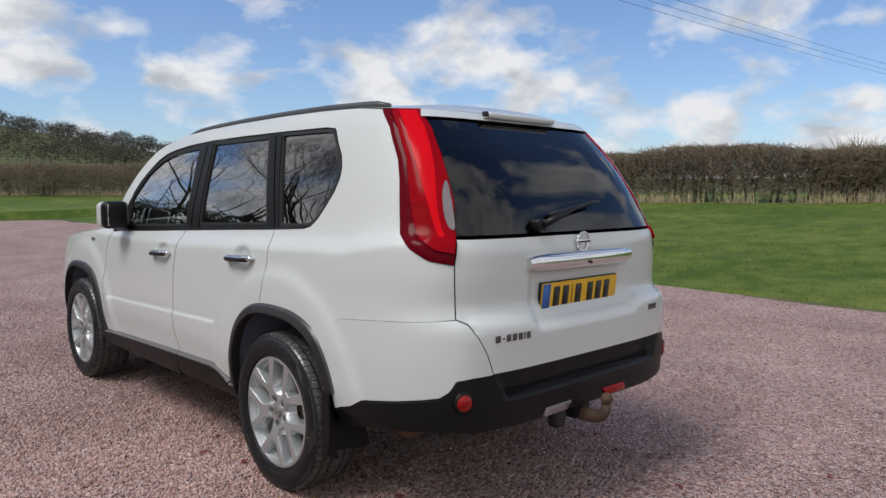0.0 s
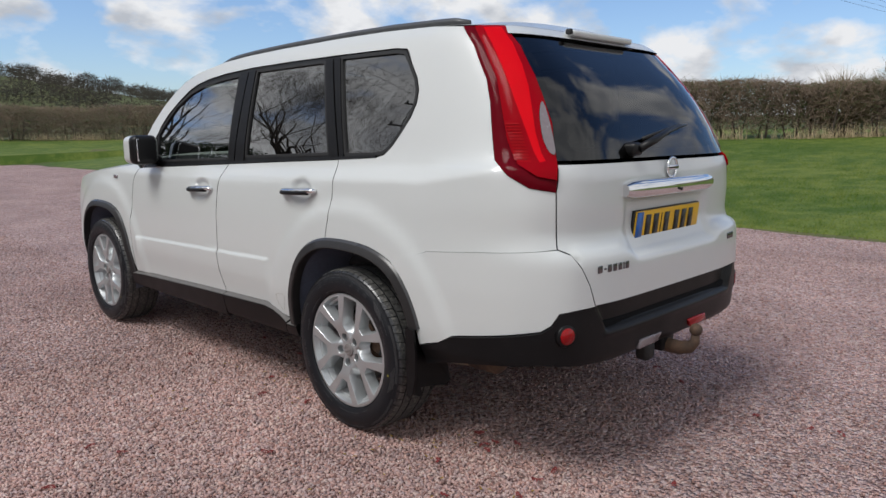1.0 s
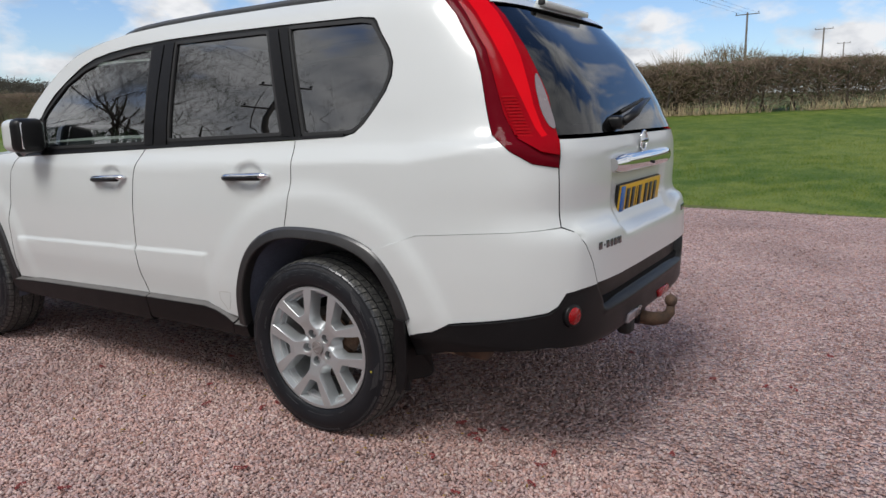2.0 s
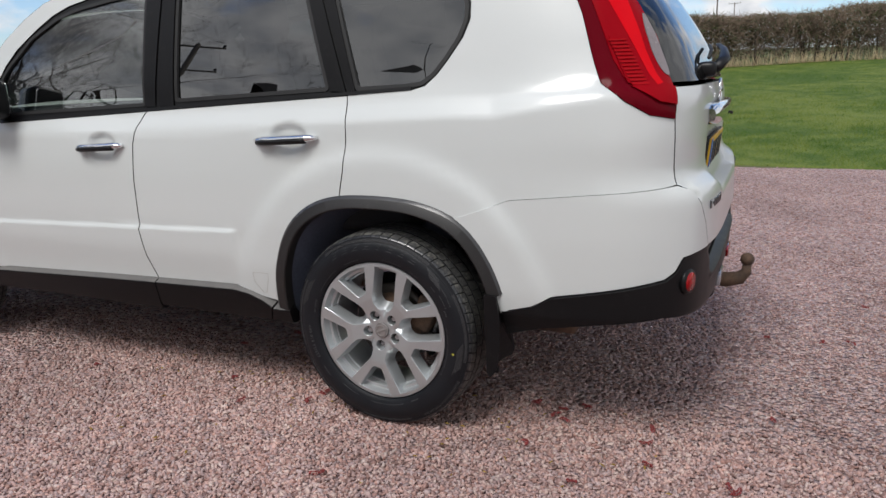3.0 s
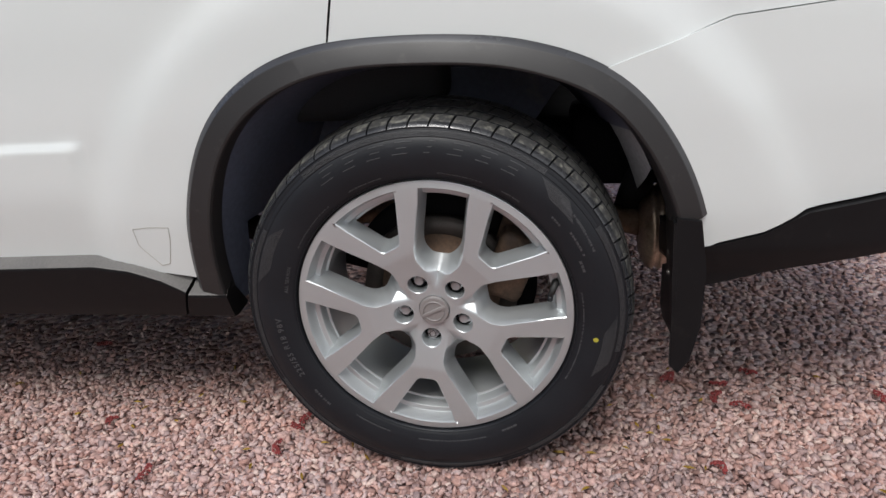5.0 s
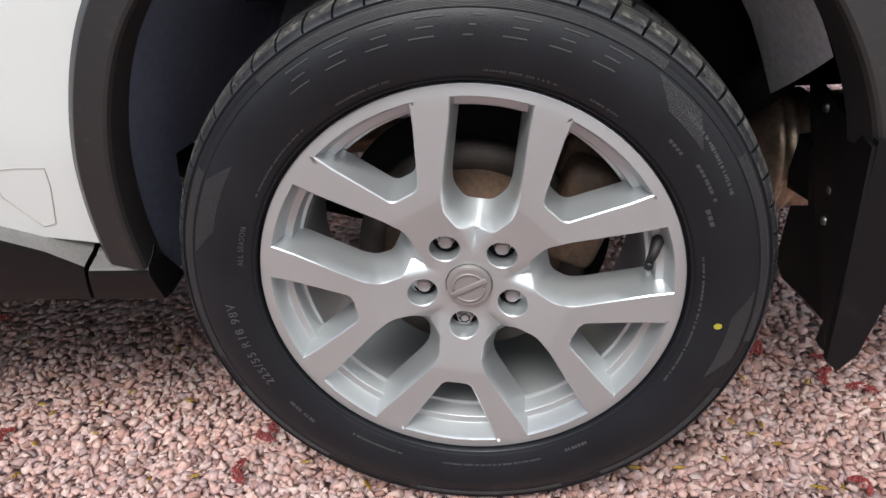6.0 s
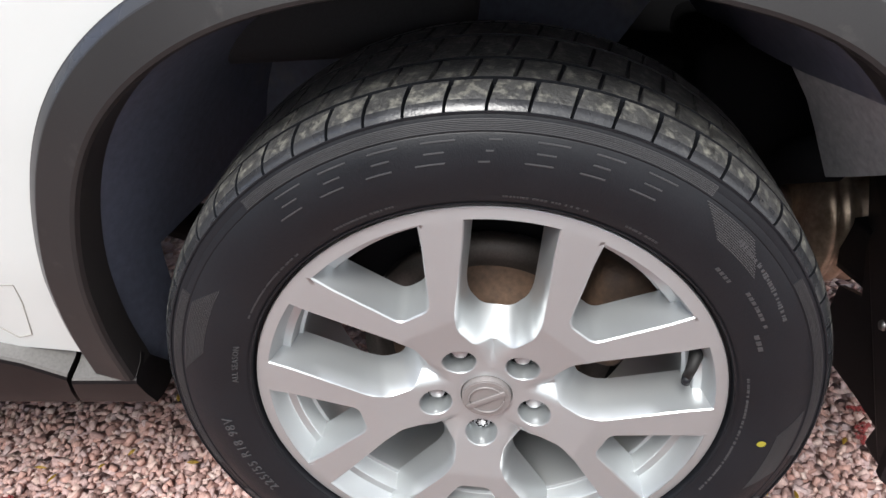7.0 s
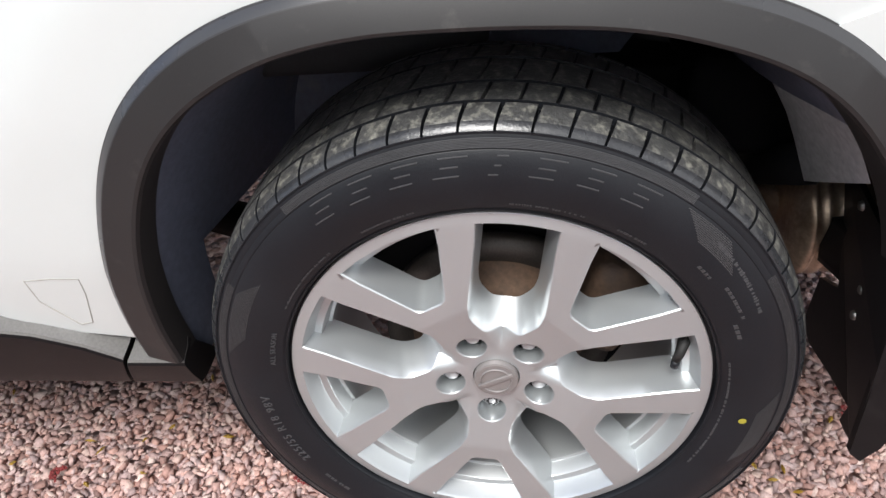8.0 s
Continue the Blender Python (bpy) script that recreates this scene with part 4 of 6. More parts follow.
def corner_loop(poly, cut):
    """Outline with each corner rounded over the length cut, in a fixed number of points."""
    out, n = [], len(poly)
    p = [np.array(q, float) for q in poly]
    for i in range(n):
        a, b, c = p[i - 1], p[i], p[(i + 1) % n]
        la, lc = np.linalg.norm(a - b), np.linalg.norm(c - b)
        u, w = b + (a - b) * min(cut / la, .48), b + (c - b) * min(cut / lc, .48)
        out += [u * (1 - t) ** 2 + 2 * b * t * (1 - t) + w * t * t for t in (0, .17, .33, .5, .67, .83, 1)]
        e = c + (b - c) * min(cut / lc, .48)
        out += [w + (e - w) * t for t in (.2, .4, .6, .8)]
    return np.array(out)


def place_face(uv, d):
    """(right, up) on the wheel's face and depth behind the lip, to the wheel's own axes."""
    return np.stack([RIM_X + d, -uv[:, 0], uv[:, 1]], 1)


def depth_of(uv):
    """Depth of the wheel's face: flat forks, a stem facet falling to the hub, valleys between the stems."""
    r, ang = np.hypot(uv[:, 0], uv[:, 1]), np.degrees(np.arctan2(uv[:, 1], uv[:, 0]))
    off = np.radians((ang - PATTERN) % 72 - 36)
    run, side = r * np.cos(off), np.abs(r * np.sin(off))
    fall = np.clip(.117 - run, 0, 1)
    stem = np.minimum(.215 * fall, .0125 + .04 * fall)
    edge = np.interp(run, [.03, .055, .085, .115, .125, .135], [.020, .0225, .0255, .034, .060, .30])
    over = np.clip(side - edge, 0, 1)
    valley = np.where(over < .012, over * over / .024, over - .006) * 1.0
    lip = .0014 * np.clip((r - .2335) / .0115, 0, 1)
    return -.0070 + stem + valley * np.clip((r - .027) / .030, 0, 1) + lip


def build_rim():
    verts, faces = [], []

    def add(v, f):
        n = len(verts)
        verts.extend(v)
        faces.extend([tuple(i + n for i in q) for q in f])

    holes, walls = [], []
    for k in range(5):
        for face, deep, turn, cut, back in ((LONG, LONG_DEEP, PATTERN + 72 * k, .0075, .046), (SHORT, SHORT_DEEP, PATTERN + 36 + 72 * k, .0085, .040)):
            top = corner_loop(in_axis(face, turn), cut)
            low = corner_loop(in_axis(deep, turn), cut)
            # the outer end follows the ring
            for q in (top, low):
                rr_ = np.hypot(q[:, 0], q[:, 1])
                far = rr_ > .2215
                q[far] *= (OUT_R / rr_[far])[:, None]
            holes.append(top)
            walls.append((top, low, back))
        c = np.array(polar(.0566, PATTERN + 36 + 72 * k))
        ring_pts = np.array([polar(.0168, a) for a in range(0, 360, 12)]) + c
        holes.append(inset(ring_pts, -.0018))
        walls.append((inset(ring_pts, -.0018), ring_pts, .028))
    cap_hole = np.array([polar(.0282, a) for a in range(0, 360, 12)])
    holes.append(cap_hole)
    walls.append((cap_hole, cap_hole * .985, .020))
    outer = np.array([polar(.2445, a) for a in np.arange(0, 360, 3)])
    uv, tri = fill(outer, .0055, holes, ((0, 0, .105, .105, .0028),))
    p = place_face(uv, depth_of(uv))
    f0 = tri[0]
    if np.cross(p[f0[1]] - p[f0[0]], p[f0[2]] - p[f0[0]])[0] > 0:
        tri = [t[::-1] for t in tri]
    add(list(p), tri)
    for top, low, deep in walls:
        n = len(top)
        d0 = depth_of(top)
        way = low - top
        way = way / np.maximum(np.linalg.norm(way, axis=1, keepdims=True), 1e-9)
        slim = .0014 if deep > .03 else .0009
        ease = top + way * np.minimum(slim, np.linalg.norm(low - top, axis=1) * .6)[:, None]
        rows = [place_face(top, d0), place_face(ease, d0 + slim)]
        end = np.maximum(np.full(n, deep), d0 + .016) if deep > .03 else d0 + deep
        rows += [place_face(ease + (low - ease) * f, d0 + slim + (end - d0 - slim) * f) for f in (.35, .7, 1)]
        strip = lambda o: [(o + i, o + n + i, o + n + (i + 1) % n, o + (i + 1) % n) for i in range(n)]
        for u, v in zip(rows, rows[1:]):
            add(list(u) + list(v), strip(0))
        if deep < .03:
            add(list(rows[-1]), [tuple(range(n))])
    lip_d = RIM_X - .0056
    prof = [(-.858, .2462), (-.8690, .2464), (-.8712, .2458), (lip_d, .2445)]
    add(*revolve(prof, 120))
    barrel = [(RIM_X + d, r) for d, r in ((-.0068, OUT_R + .0003), (-.0046, .2326), (-.0020, .2316), (.0170, .2262), (.0188, .2252), (.0200, .2170), (.0215, .2160), (.0400, .2135), (.0412, .2128), (.0420, .2090), (.0440, .2082), (.0900, .2068), (.1600, .2060), (.1900, .2120), (.1980, .2440))]
    add(*revolve(barrel, 120))
    ob = mesh_object("wheel", verts, faces, ALLOY, car, "silver alloy wheel with five forked spokes")
    bm = bmesh.new()
    bm.from_mesh(ob.data)
    bmesh.ops.remove_doubles(bm, verts=bm.verts[:], dist=2e-5)
    bm.to_mesh(ob.data)
    bm.free()
    ob.data.set_sharp_from_angle(angle=radians(30))
    return ob


def build_tyre(rim):
    pitches = 62
    half = [(-.0980, .2450), (-.0985, .2492), (-.1080, .2502), (-.1100, .2512), (-.1130, .2570), (-.1175, .2700), (-.1205, .2860), (-.1205, .2960), (-.1185, .3060), (-.1145, .3190), (-.1136, .3200), (-.1140, .3212), (-.1122, .3260), (-.1112, .3270), (-.1110, .3290), (-.1085, .3345), (-.1055, .3385), (-.1000, .3428), (-.0930, .3460), (-.0830, .3485), (-.0760, .3495)]
    crown = [(-.0753, .3430), (-.0713, .3430), (-.0706, .3500), (-.052, .3511), (-.0340, .3516), (-.0332, .3440), (-.0282, .3440), (-.0275, .3518), (0, .3520)]
    prof = half + crown + [(-x, r) for x, r in crown[-2::-1]] + [(-x, r) for x, r in half[::-1]]
    fr = [0, .03, .05, .135, .155, .44, .46, .55, .57, .80]
    n, verts, faces = len(prof), [], []
    cols = pitches * len(fr)
    for j in range(cols):
        k, f = divmod(j, len(fr))
        a = 2 * math.pi * (k + fr[f]) / pitches
        for x, r in prof:
            ax, dip, twist = abs(x), 0.0, 0.0
            cut = f in (2, 3)
            if .0755 < ax < .1070 and r > .3375 and cut:
                dip = .0100 * min(1, (.1075 - ax) / .004)
            if .0342 < ax < .0704 and r > .349 and f in (6, 7):
                dip = .0065
            if ax < .0270 and r > .349 and f in (2, 3):
                dip = .006
            slim = (.060 if f == 3 else .045 if f == 4 else 0) * min(1, max(0, (ax - .086) / .020)) if x < 0 else 0
            aa = a + (x + .09) * .55 - slim * 2 * math.pi / pitches
            verts.append((MID_X + x, (r - dip) * math.cos(aa), (r - dip) * math.sin(aa)))
    for j in range(cols):
        q = (j + 1) % cols
        for i in range(n - 1):
            faces.append((j * n + i, j * n + i + 1, q * n + i + 1, q * n + i))
    tyre = mesh_object("tyre", verts, faces, RUBBER, rim, "black road tyre with a dusty tread")
    tyre.data.materials.append(TREAD)
    tyre.data.materials.append(SHOULDER)
    idx = np.zeros(len(tyre.data.polygons), np.int32)
    for i, poly in enumerate(tyre.data.polygons):
        r = math.hypot(*poly.center[1:])
        ax = abs(poly.center[0] - MID_X)
        top_r = np.interp(ax, [0, .0760, .0830, .0930, .1000, .1055, .1085], [.3520, .3495, .3485, .3460, .3428, .3385, .3345])
        if r > .336 and r > top_r - .0024:
            idx[i] = 1 if ax < .0985 else 2
    tyre.data.polygons.foreach_set("material_index", idx)
    # sharpen the tread blocks
    tyre.data.set_sharp_from_angle(angle=radians(38))
    return tyre


def side_x(r):
    """Outer face of the tyre's wall at a radius."""
    rs = [.2475, .251, .257, .270, .286, .296, .306, .319, .3212, .326, .329, .3345]
    xs = [-.1085, -.1100, -.1130, -.1175, -.1205, -.1205, -.1185, -.1145, -.1140, -.1122, -.1110, -.1085]
    return MID_X + np.interp(r, rs, xs)


def wall_bars(name, bars, tyre, mat, height=.0009):
    """Raised bars on the tyre's wall: each (radius, angle, length, width); angle as seen from outside."""
    verts, faces = [], []
    for r, deg, length, wide in bars:
        steps = max(1, int(length / .006))
        n0 = len(verts)
        for k in range(steps + 1):
            a = radians(deg) + (k / steps - .5) * length / r
            for rr, lift in ((r - wide / 2, -.0004), (r - wide / 2, height), (r + wide / 2, height), (r + wide / 2, -.0004)):
                verts.append((float(side_x(rr)) - lift, -rr * math.cos(a), rr * math.sin(a)))
        for k in range(steps):
            for i in range(3):
                q = n0 + k * 4 + i
                faces.append((q, q + 4, q + 5, q + 1))
        faces += [(n0, n0 + 1, n0 + 2, n0 + 3), tuple(n0 + steps * 4 + i for i in (3, 2, 1, 0))]
    return mesh_object(name, verts, faces, mat, tyre, smooth=False)


def wall_text(name, words, radius, deg, size, tyre, mat, spread=1.0):
    """Raised writing round the tyre's wall, read clockwise from the angle deg, tops outwards."""
    cu = bpy.data.curves.new(name, "FONT")
    cu.body, cu.size, cu.space_character = words, size, spread
    tmp = bpy.data.objects.new(name, cu)
    scene.collection.objects.link(tmp)
    me = bpy.data.meshes.new_from_object(tmp.evaluated_get(bpy.context.evaluated_depsgraph_get()))
    bpy.data.objects.remove(tmp)
    n = len(me.vertices)
    flat = [v.co.copy() for v in me.vertices]
    tri = [tuple(p.vertices) for p in me.polygons]
    bpy.data.meshes.remove(me)
    verts = []
    for lift in (.0011, -.0005):
        for c in flat:
            r = radius + c.y
            a = radians(deg) - c.x / radius
            verts.append((float(side_x(r)) - lift, -r * math.cos(a), r * math.sin(a)))
    rim_edges = loops_of(tri)
    faces = [t for t in tri] + [(b, a, a + n, b + n) for a, b in rim_edges]
    return mesh_object(name, verts, faces, mat, tyre, smooth=False)


LETTER = material("raised_rubber_lettering", (0.050, 0.050, 0.053), 0.42, var=0.15, fine=500)
MARK = material("raised_maker_mark_rubber", (0.052, 0.052, 0.055), 0.36, var=0.15, fine=500)
NUT_METAL = material("bright_nut_metal", (0.48, 0.49, 0.50), 0.34, metal=0.75, var=0.10, fine=500)
CAP_METAL = material("grey_cap_metal", (0.27, 0.25, 0.245), 0.46, metal=0.35, var=0.06, fine=700)

DISC_METAL = material("dull_disc_metal", (0.085, 0.075, 0.068), 0.5, metal=0.7, var=0.3, scale=20, fine=400)

rim = build_rim()
rim.location = (0, 0, HUB_Z)
tyre = build_tyre(rim)
wall_text("size_marking", "225/55 R18 98V", .2795, 206.5, .0150, tyre, LETTER, 1.25)
wall_text("season_marking", "ALL SEASON", .2630, 170.5, .0080, tyre, LETTER, 1.2)
bars = []
rnd = random.Random(4)
# maker's mark: slanted pairs of thin dashes
for k, wide in enumerate((5.8, 5.4, 5.4, 5.8, 2.2, 5.4, 5.0, 5.6)):
    c, h = 121 - k * 8.6, .018
    wl = .306 * radians(wide)
    for dr, cut in ((h / 2, .92), (0, .55), (-h / 2, .8)):
        bars.append((.306 + dr, c - dr * 95, wl * cut, .0011))
tagged(wall_bars("maker_mark", bars, tyre, MARK, .0009), kind="stuff")
bars = []
for start, end, r, size in ((150, 128, .262, .0028), (118, 104, .262, .0030), (84, 68, .262, .0030), (60, 52, .262, .0034), (41, 36, .279, .0050), (33, 24, .286, .0050), (22, 18, .276, .0065), (10, -28, .262, .0030), (-58, -64, .266, .005), (-72, -100, .268, .0028), (-112, -128, .268, .0030), (-138, -146, .283, .005)):
    a = start
    while a > end:
        l = rnd.uniform(.5, 1.1) * size * .8
        bars.append((r, a, l, size * .68))
        a -= math.degrees((l + size * .8 * rnd.choice((.45, .45, .45, 1.5))) / r)
a = 43
while a > 24:
    l = rnd.uniform(.0010, .0028)
    bars.append((.309 - (43 - a) * .0003, a, l, rnd.uniform(.0026, .0046)))
    a -= math.degrees((l + rnd.choice((.0014, .0014, .0032))) / .309)
tagged(wall_bars("small_marking", bars, tyre, LETTER, .0007), kind="stuff")
bars = []
for lo, hi in ((52, 128), (-12, 30), (150, 196), (205, 232), (-60, -25), (255, 290)):
    for r in np.arange(.3225, .3305, .0013):
        bars.append((float(r), (lo + hi) / 2, radians(hi - lo) * r, .0006))
for lo, hi in ((138, 176), (32, 56), (-30, 8)):
    for r in np.arange(.298, .318, .0016):
        bars.append((float(r), (lo + hi) / 2 + (r - .308) * 300, radians((hi - lo) * .45) * r, .0007))
tagged(wall_bars("hatched_band", bars, tyre, MARK, .0008), kind="stuff")
for r in (.252, .3352):
    wall_bars("wall_ring", [(r, 0, 2 * math.pi * r * .9999, .0016)], tyre, RUBBER, .0012)
dot = [(float(side_x(.285)) - .0006, -.2825 + .0044 * math.cos(a) * (1.1 if math.cos(a) > 0 else 1), -.041 + .0042 * math.sin(a)) for a in np.linspace(0, 2 * math.pi, 17)[:-1]]
dot = [(p[0], p[1], p[2]) for p in dot]
mesh_object("yellow_dot", dot, [tuple(range(16))], YELLOW_DOT, tyre, "yellow paint dot")
bm = bmesh.new()
bmesh.ops.create_cone(bm, cap_ends=True, segments=40, radius1=.0272, radius2=.0262, depth=.010)
bmesh.ops.bevel(bm, geom=bm.edges[:], offset=.0012, segments=2, affect="EDGES")
bmesh.ops.transform(bm, matrix=Matrix.Translation((RIM_X + .0066, 0, 0)) @ Matrix.Rotation(radians(-90), 4, "Y"), verts=bm.verts)
part("centre_cap", bm, CAP_METAL, rim, "grey metal centre cap with a ring emblem", smooth=False)
cr = [(RIM_X + .0008, -.0185 * math.cos(a), .0185 * math.sin(a)) for a in np.linspace(0, 2 * math.pi, 37)]
mesh_object("cap_ring", *tube(cr, .0013, 6), CAP_METAL, rim)
part("cap_bar", box_bm(.0024, .046, .0070, (RIM_X + .0006, 0, 0), .001, Matrix.Rotation(radians(-26), 4, "X")), CAP_METAL, rim)
for k in range(5):
    c = polar(.0566, PATTERN + 36 + 72 * k)
    bm = bmesh.new()
    bmesh.ops.create_cone(bm, cap_ends=True, segments=6 if k != 2 else 20, radius1=.0108, radius2=.0092, depth=.020)
    bmesh.ops.bevel(bm, geom=bm.edges[:], offset=.0015, segments=2, affect="EDGES")
    bmesh.ops.transform(bm, matrix=Matrix.Translation((RIM_X + .030, -c[0], c[1])) @ Matrix.Rotation(radians(-90), 4, "Y"), verts=bm.verts)
    nut = part("wheel_nut", bm, NUT_METAL, rim, smooth=False)
    # black ring standing in for the shade deep in the nut's pocket
    shade_ring = [(RIM_X + .034, -c[0] + .0150 * math.cos(a), c[1] + .0150 * math.sin(a)) for a in np.linspace(0, 2 * math.pi, 25)]
    mesh_object("pocket_shade", *tube(shade_ring, .0036, 8), DARK, nut)
    if k == 2:
        # the locking nut has a star-shaped key groove
        star = [(RIM_X + .0198, -c[0] + (.0058 + .0011 * math.cos(7 * a)) * math.cos(a), c[1] + (.0058 + .0011 * math.cos(7 * a)) * math.sin(a)) for a in np.linspace(0, 2 * math.pi, 57)]
        mesh_object("key_groove", *tube(star, .0007, 5), DARK, nut)
v0, v1 = polar(.2195, 13.0), polar(.2080, 8.2)
stem = mesh_object("valve", *tube([(RIM_X + .026, -v0[0] - .004, v0[1] + .002), (RIM_X + .014, -v0[0], v0[1]), (RIM_X + .008, -.5 * (v0[0] + v1[0]), .5 * (v0[1] + v1[1])), (RIM_X + .006, -v1[0], v1[1])], [.0075, .0072, .0058, .0050], 14), SEAL, rim, "black rubber tyre valve")
mesh_object("valve_cap", *tube([(RIM_X + .006, -v1[0], v1[1]), (RIM_X + .0055, -v1[0] + .001, v1[1] - .009)], [.0052, .0048], 12), RUBBER, stem)
# brake behind the spokes
hub = mesh_object("brake_disc", *revolve([(-.775, .112), (-.777, .116), (-.777, .1455), (-.765, .1460), (-.757, .1455), (-.757, .07)], 72), DISC_METAL, rim, "worn steel brake disc")
mesh_object("disc_hat", *revolve([(-.774, .114), (-.780, .110), (-.786, .100), (-.800, .094), (-.806, .085), (-.808, .04), (-.808, .01)], 48), RUST, rim, "rust-brown disc hat")
bm = box_bm(.075, .075, .13, (-.770, -.135, .055), .014, Matrix.Rotation(radians(22), 4, "X"), 3)
part("brake_caliper", bm, RUST, rim, "rusty brake caliper")
part("caliper_bracket", box_bm(.03, .05, .20, (-.745, -.115, .04), .008, Matrix.Rotation(radians(18), 4, "X")), RUST, rim)
mesh_object("backing_plate", *revolve([(-.735, .05), (-.738, .170), (-.726, .180)], 48, start=25, end=225), DARK, rim)

for at, turn, spin in (((0, WHEELBASE, HUB_Z), 0, 23), ((0, 0, HUB_Z), 180, 140), ((0, WHEELBASE, HUB_Z), 180, 61)):
    w = copy_thing(rim, Matrix.Translation(at) @ Matrix.Rotation(radians(turn), 4, "Z") @ Matrix.Rotation(radians(spin), 4, "X"))

# wheel wells, flaps, axle and exhaust
WELL_X, WELL_IN = [.47, .50, .62, .72, .80, .848], [.075, .060, .045, .028, .010, .0]


def well_sheet(name, cy, side, rows, mat, parent, skew=0.0):
    """Moulded well lining, following the arch: rows of (angle, innermost x)."""
    v, q, m = [], [], 7
    for j, (phi, inner) in enumerate(rows):
        for k in range(m):
            a = radians(phi - skew * j / (len(rows) - 1) * (1 - k / (m - 1)))
            x = .848 + (inner - .848) * k / (m - 1)
            rad = float(arch_radius(a)) - .034 - float(np.interp(x, WELL_X, WELL_IN))
            v.append((side * x, cy + rad * math.cos(a), HUB_Z + rad * math.sin(a)))
    for j in range(len(rows) - 1):
        q += [(j * m + k, j * m + k + 1, (j + 1) * m + k + 1, (j + 1) * m + k) for k in range(m - 1)]
    return mesh_object(name, v, q, mat, parent)


# dusty grey, lightened further to stand for the light on the rear panel
LIT_DUSTY_LINER = material("lit_dusty_liner_plastic", (.34, .35, .36), .6, var=.35, scale=8, fine=120, bump=.3)
for cy, lo, hi in ((0.0, -2, 137), (WHEELBASE, -10, 190)):
    for s in (-1, 1):
        liner = well_sheet("arch_liner", cy, s, [(lo + (hi - lo) * k / 40, .74 if cy == 0 and k < 7 else .47) for k in range(41)], LINER, car)
        v, f = revolve([(-.47, .402), (-.465, .25)], 30, (cy, HUB_Z), lo + 20, hi - 12)
        mesh_object("inner_wing", [(p[0] if s < 0 else -p[0], p[1], p[2]) for p in v], f, LINER, liner)
for s in (-1, 1):
    # lower front corner of the rear well, and the stepped rear corner
    v = [(s * x, y, z) for y0, y1 in ((.44, .425), (.462, .45)) for x, y, z in ((.83, y0, .335), (.73, y0, .335), (.73, y1, .47), (.83, y1, .47))]
    q = [(0, 1, 2, 3), (7, 6, 5, 4), (0, 4, 5, 1), (1, 5, 6, 2), (2, 6, 7, 3), (3, 7, 4, 0)]
    mesh_object("well_corner", v, q, LINER, car, smooth=False)
    well_sheet("well_rear_panel", 0, s, [(137, .695), (142, .70), (147, .70), (152, .705), (154.5, .71)], LIT_DUSTY_LINER, car, 9)
    # added dark box closes the view through to the gravel behind the well
    part("dark_underbody", box_bm(.20, .75, .14, (s * .50, -.62, .555), .02), DARK, car)
    # mud flap
    outline = [(.895, .520), (.898, .40), (.892, .300), (.872, .256), (.848, .244), (.832, .245), (.842, .280), (.785, .272), (.705, .255), (.675, .268), (.694, .360), (.748, .386), (.725, .460), (.690, .535)]
    front = [(s * x, -.410 + (z - .5) * .03 + .015 * max(0, (x - .86) / .045), z) for x, z in outline]
    back = [(p[0], p[1] - .007, p[2]) for p in front]
    n = len(outline)
    flap = mesh_object("mud_flap", front + back, [tuple(range(n)), tuple(range(2 * n - 1, n - 1, -1))] + [(i, i + n, (i + 1) % n + n, (i + 1) % n) for i in range(n)], BLACK_TRIM, car, "black mud flap behind the wheel", smooth=False)
    side_cut = [(-.402, .527), (-.440, .522), (-.452, .44), (-.450, .34), (-.436, .272), (-.418, .248), (-.404, .262)]
    m = len(side_cut)
    v = [(s * x, y, z) for x in (.886, .8965) for y, z in side_cut]
    mesh_object("flap_flange", v, [tuple(range(m)), tuple(range(2 * m - 1, m - 1, -1))] + [(i, i + m, (i + 1) % m + m, (i + 1) % m) for i in range(m)], BLACK_TRIM, flap, smooth=False)
    for x, z in ((.766, .517), (.812, .436), (.810, .397)):
        bm = bmesh.new()
        bmesh.ops.create_cone(bm, cap_ends=True, segments=8, radius1=.007, radius2=.005, depth=.006)
        bmesh.ops.transform(bm, matrix=Matrix.Translation((s * x, -.405 + (z - .5) * .03, z)) @ Matrix.Rotation(radians(-90), 4, "X"), verts=bm.verts)
        part("flap_screw", bm, STEEL, flap)
mesh_object("rear_axle", *tube([(-.70, 0, HUB_Z), (.70, 0, HUB_Z)], .04, 12), DARK, car)
mesh_object("trailing_arm", *tube([(-.66, 0, .33), (-.58, .30, .36), (-.52, .55, .40)], [.035, .030, .03], 8), DARK, car)
# added bar, dark to stand for the black gap above the silencer
mesh_object("gap_bar", *tube([(-.44, -.366, .378), (-.57, -.364, .458), (-.70, -.366, .535)], .027, 10), DARK, car)
mesh_object("coil_spring", *tube([(-.56 + .05 * math.cos(a), -.02 + .05 * math.sin(a), .36 + .016 * a / math.pi) for a in np.linspace(0, 10 * math.pi, 90)], .008, 6), DARK, car)
sil_run = ((-.380, .056), (-.386, .072), (-.393, .082), (-.399, .0865), (-.404, .0860), (-.4085, .0790), (-.413, .0855), (-.419, .0865), (-.424, .0800), (-.431, .0790), (-.437, .0840), (-.443, .0845), (-.448, .0785), (-.52, .0780))
sil = mesh_object("exhaust_silencer", *tube([(-.60, y, .402) for y, _ in sil_run], [r for _, r in sil_run], 44), EXHAUST, car, "stained steel exhaust silencer")
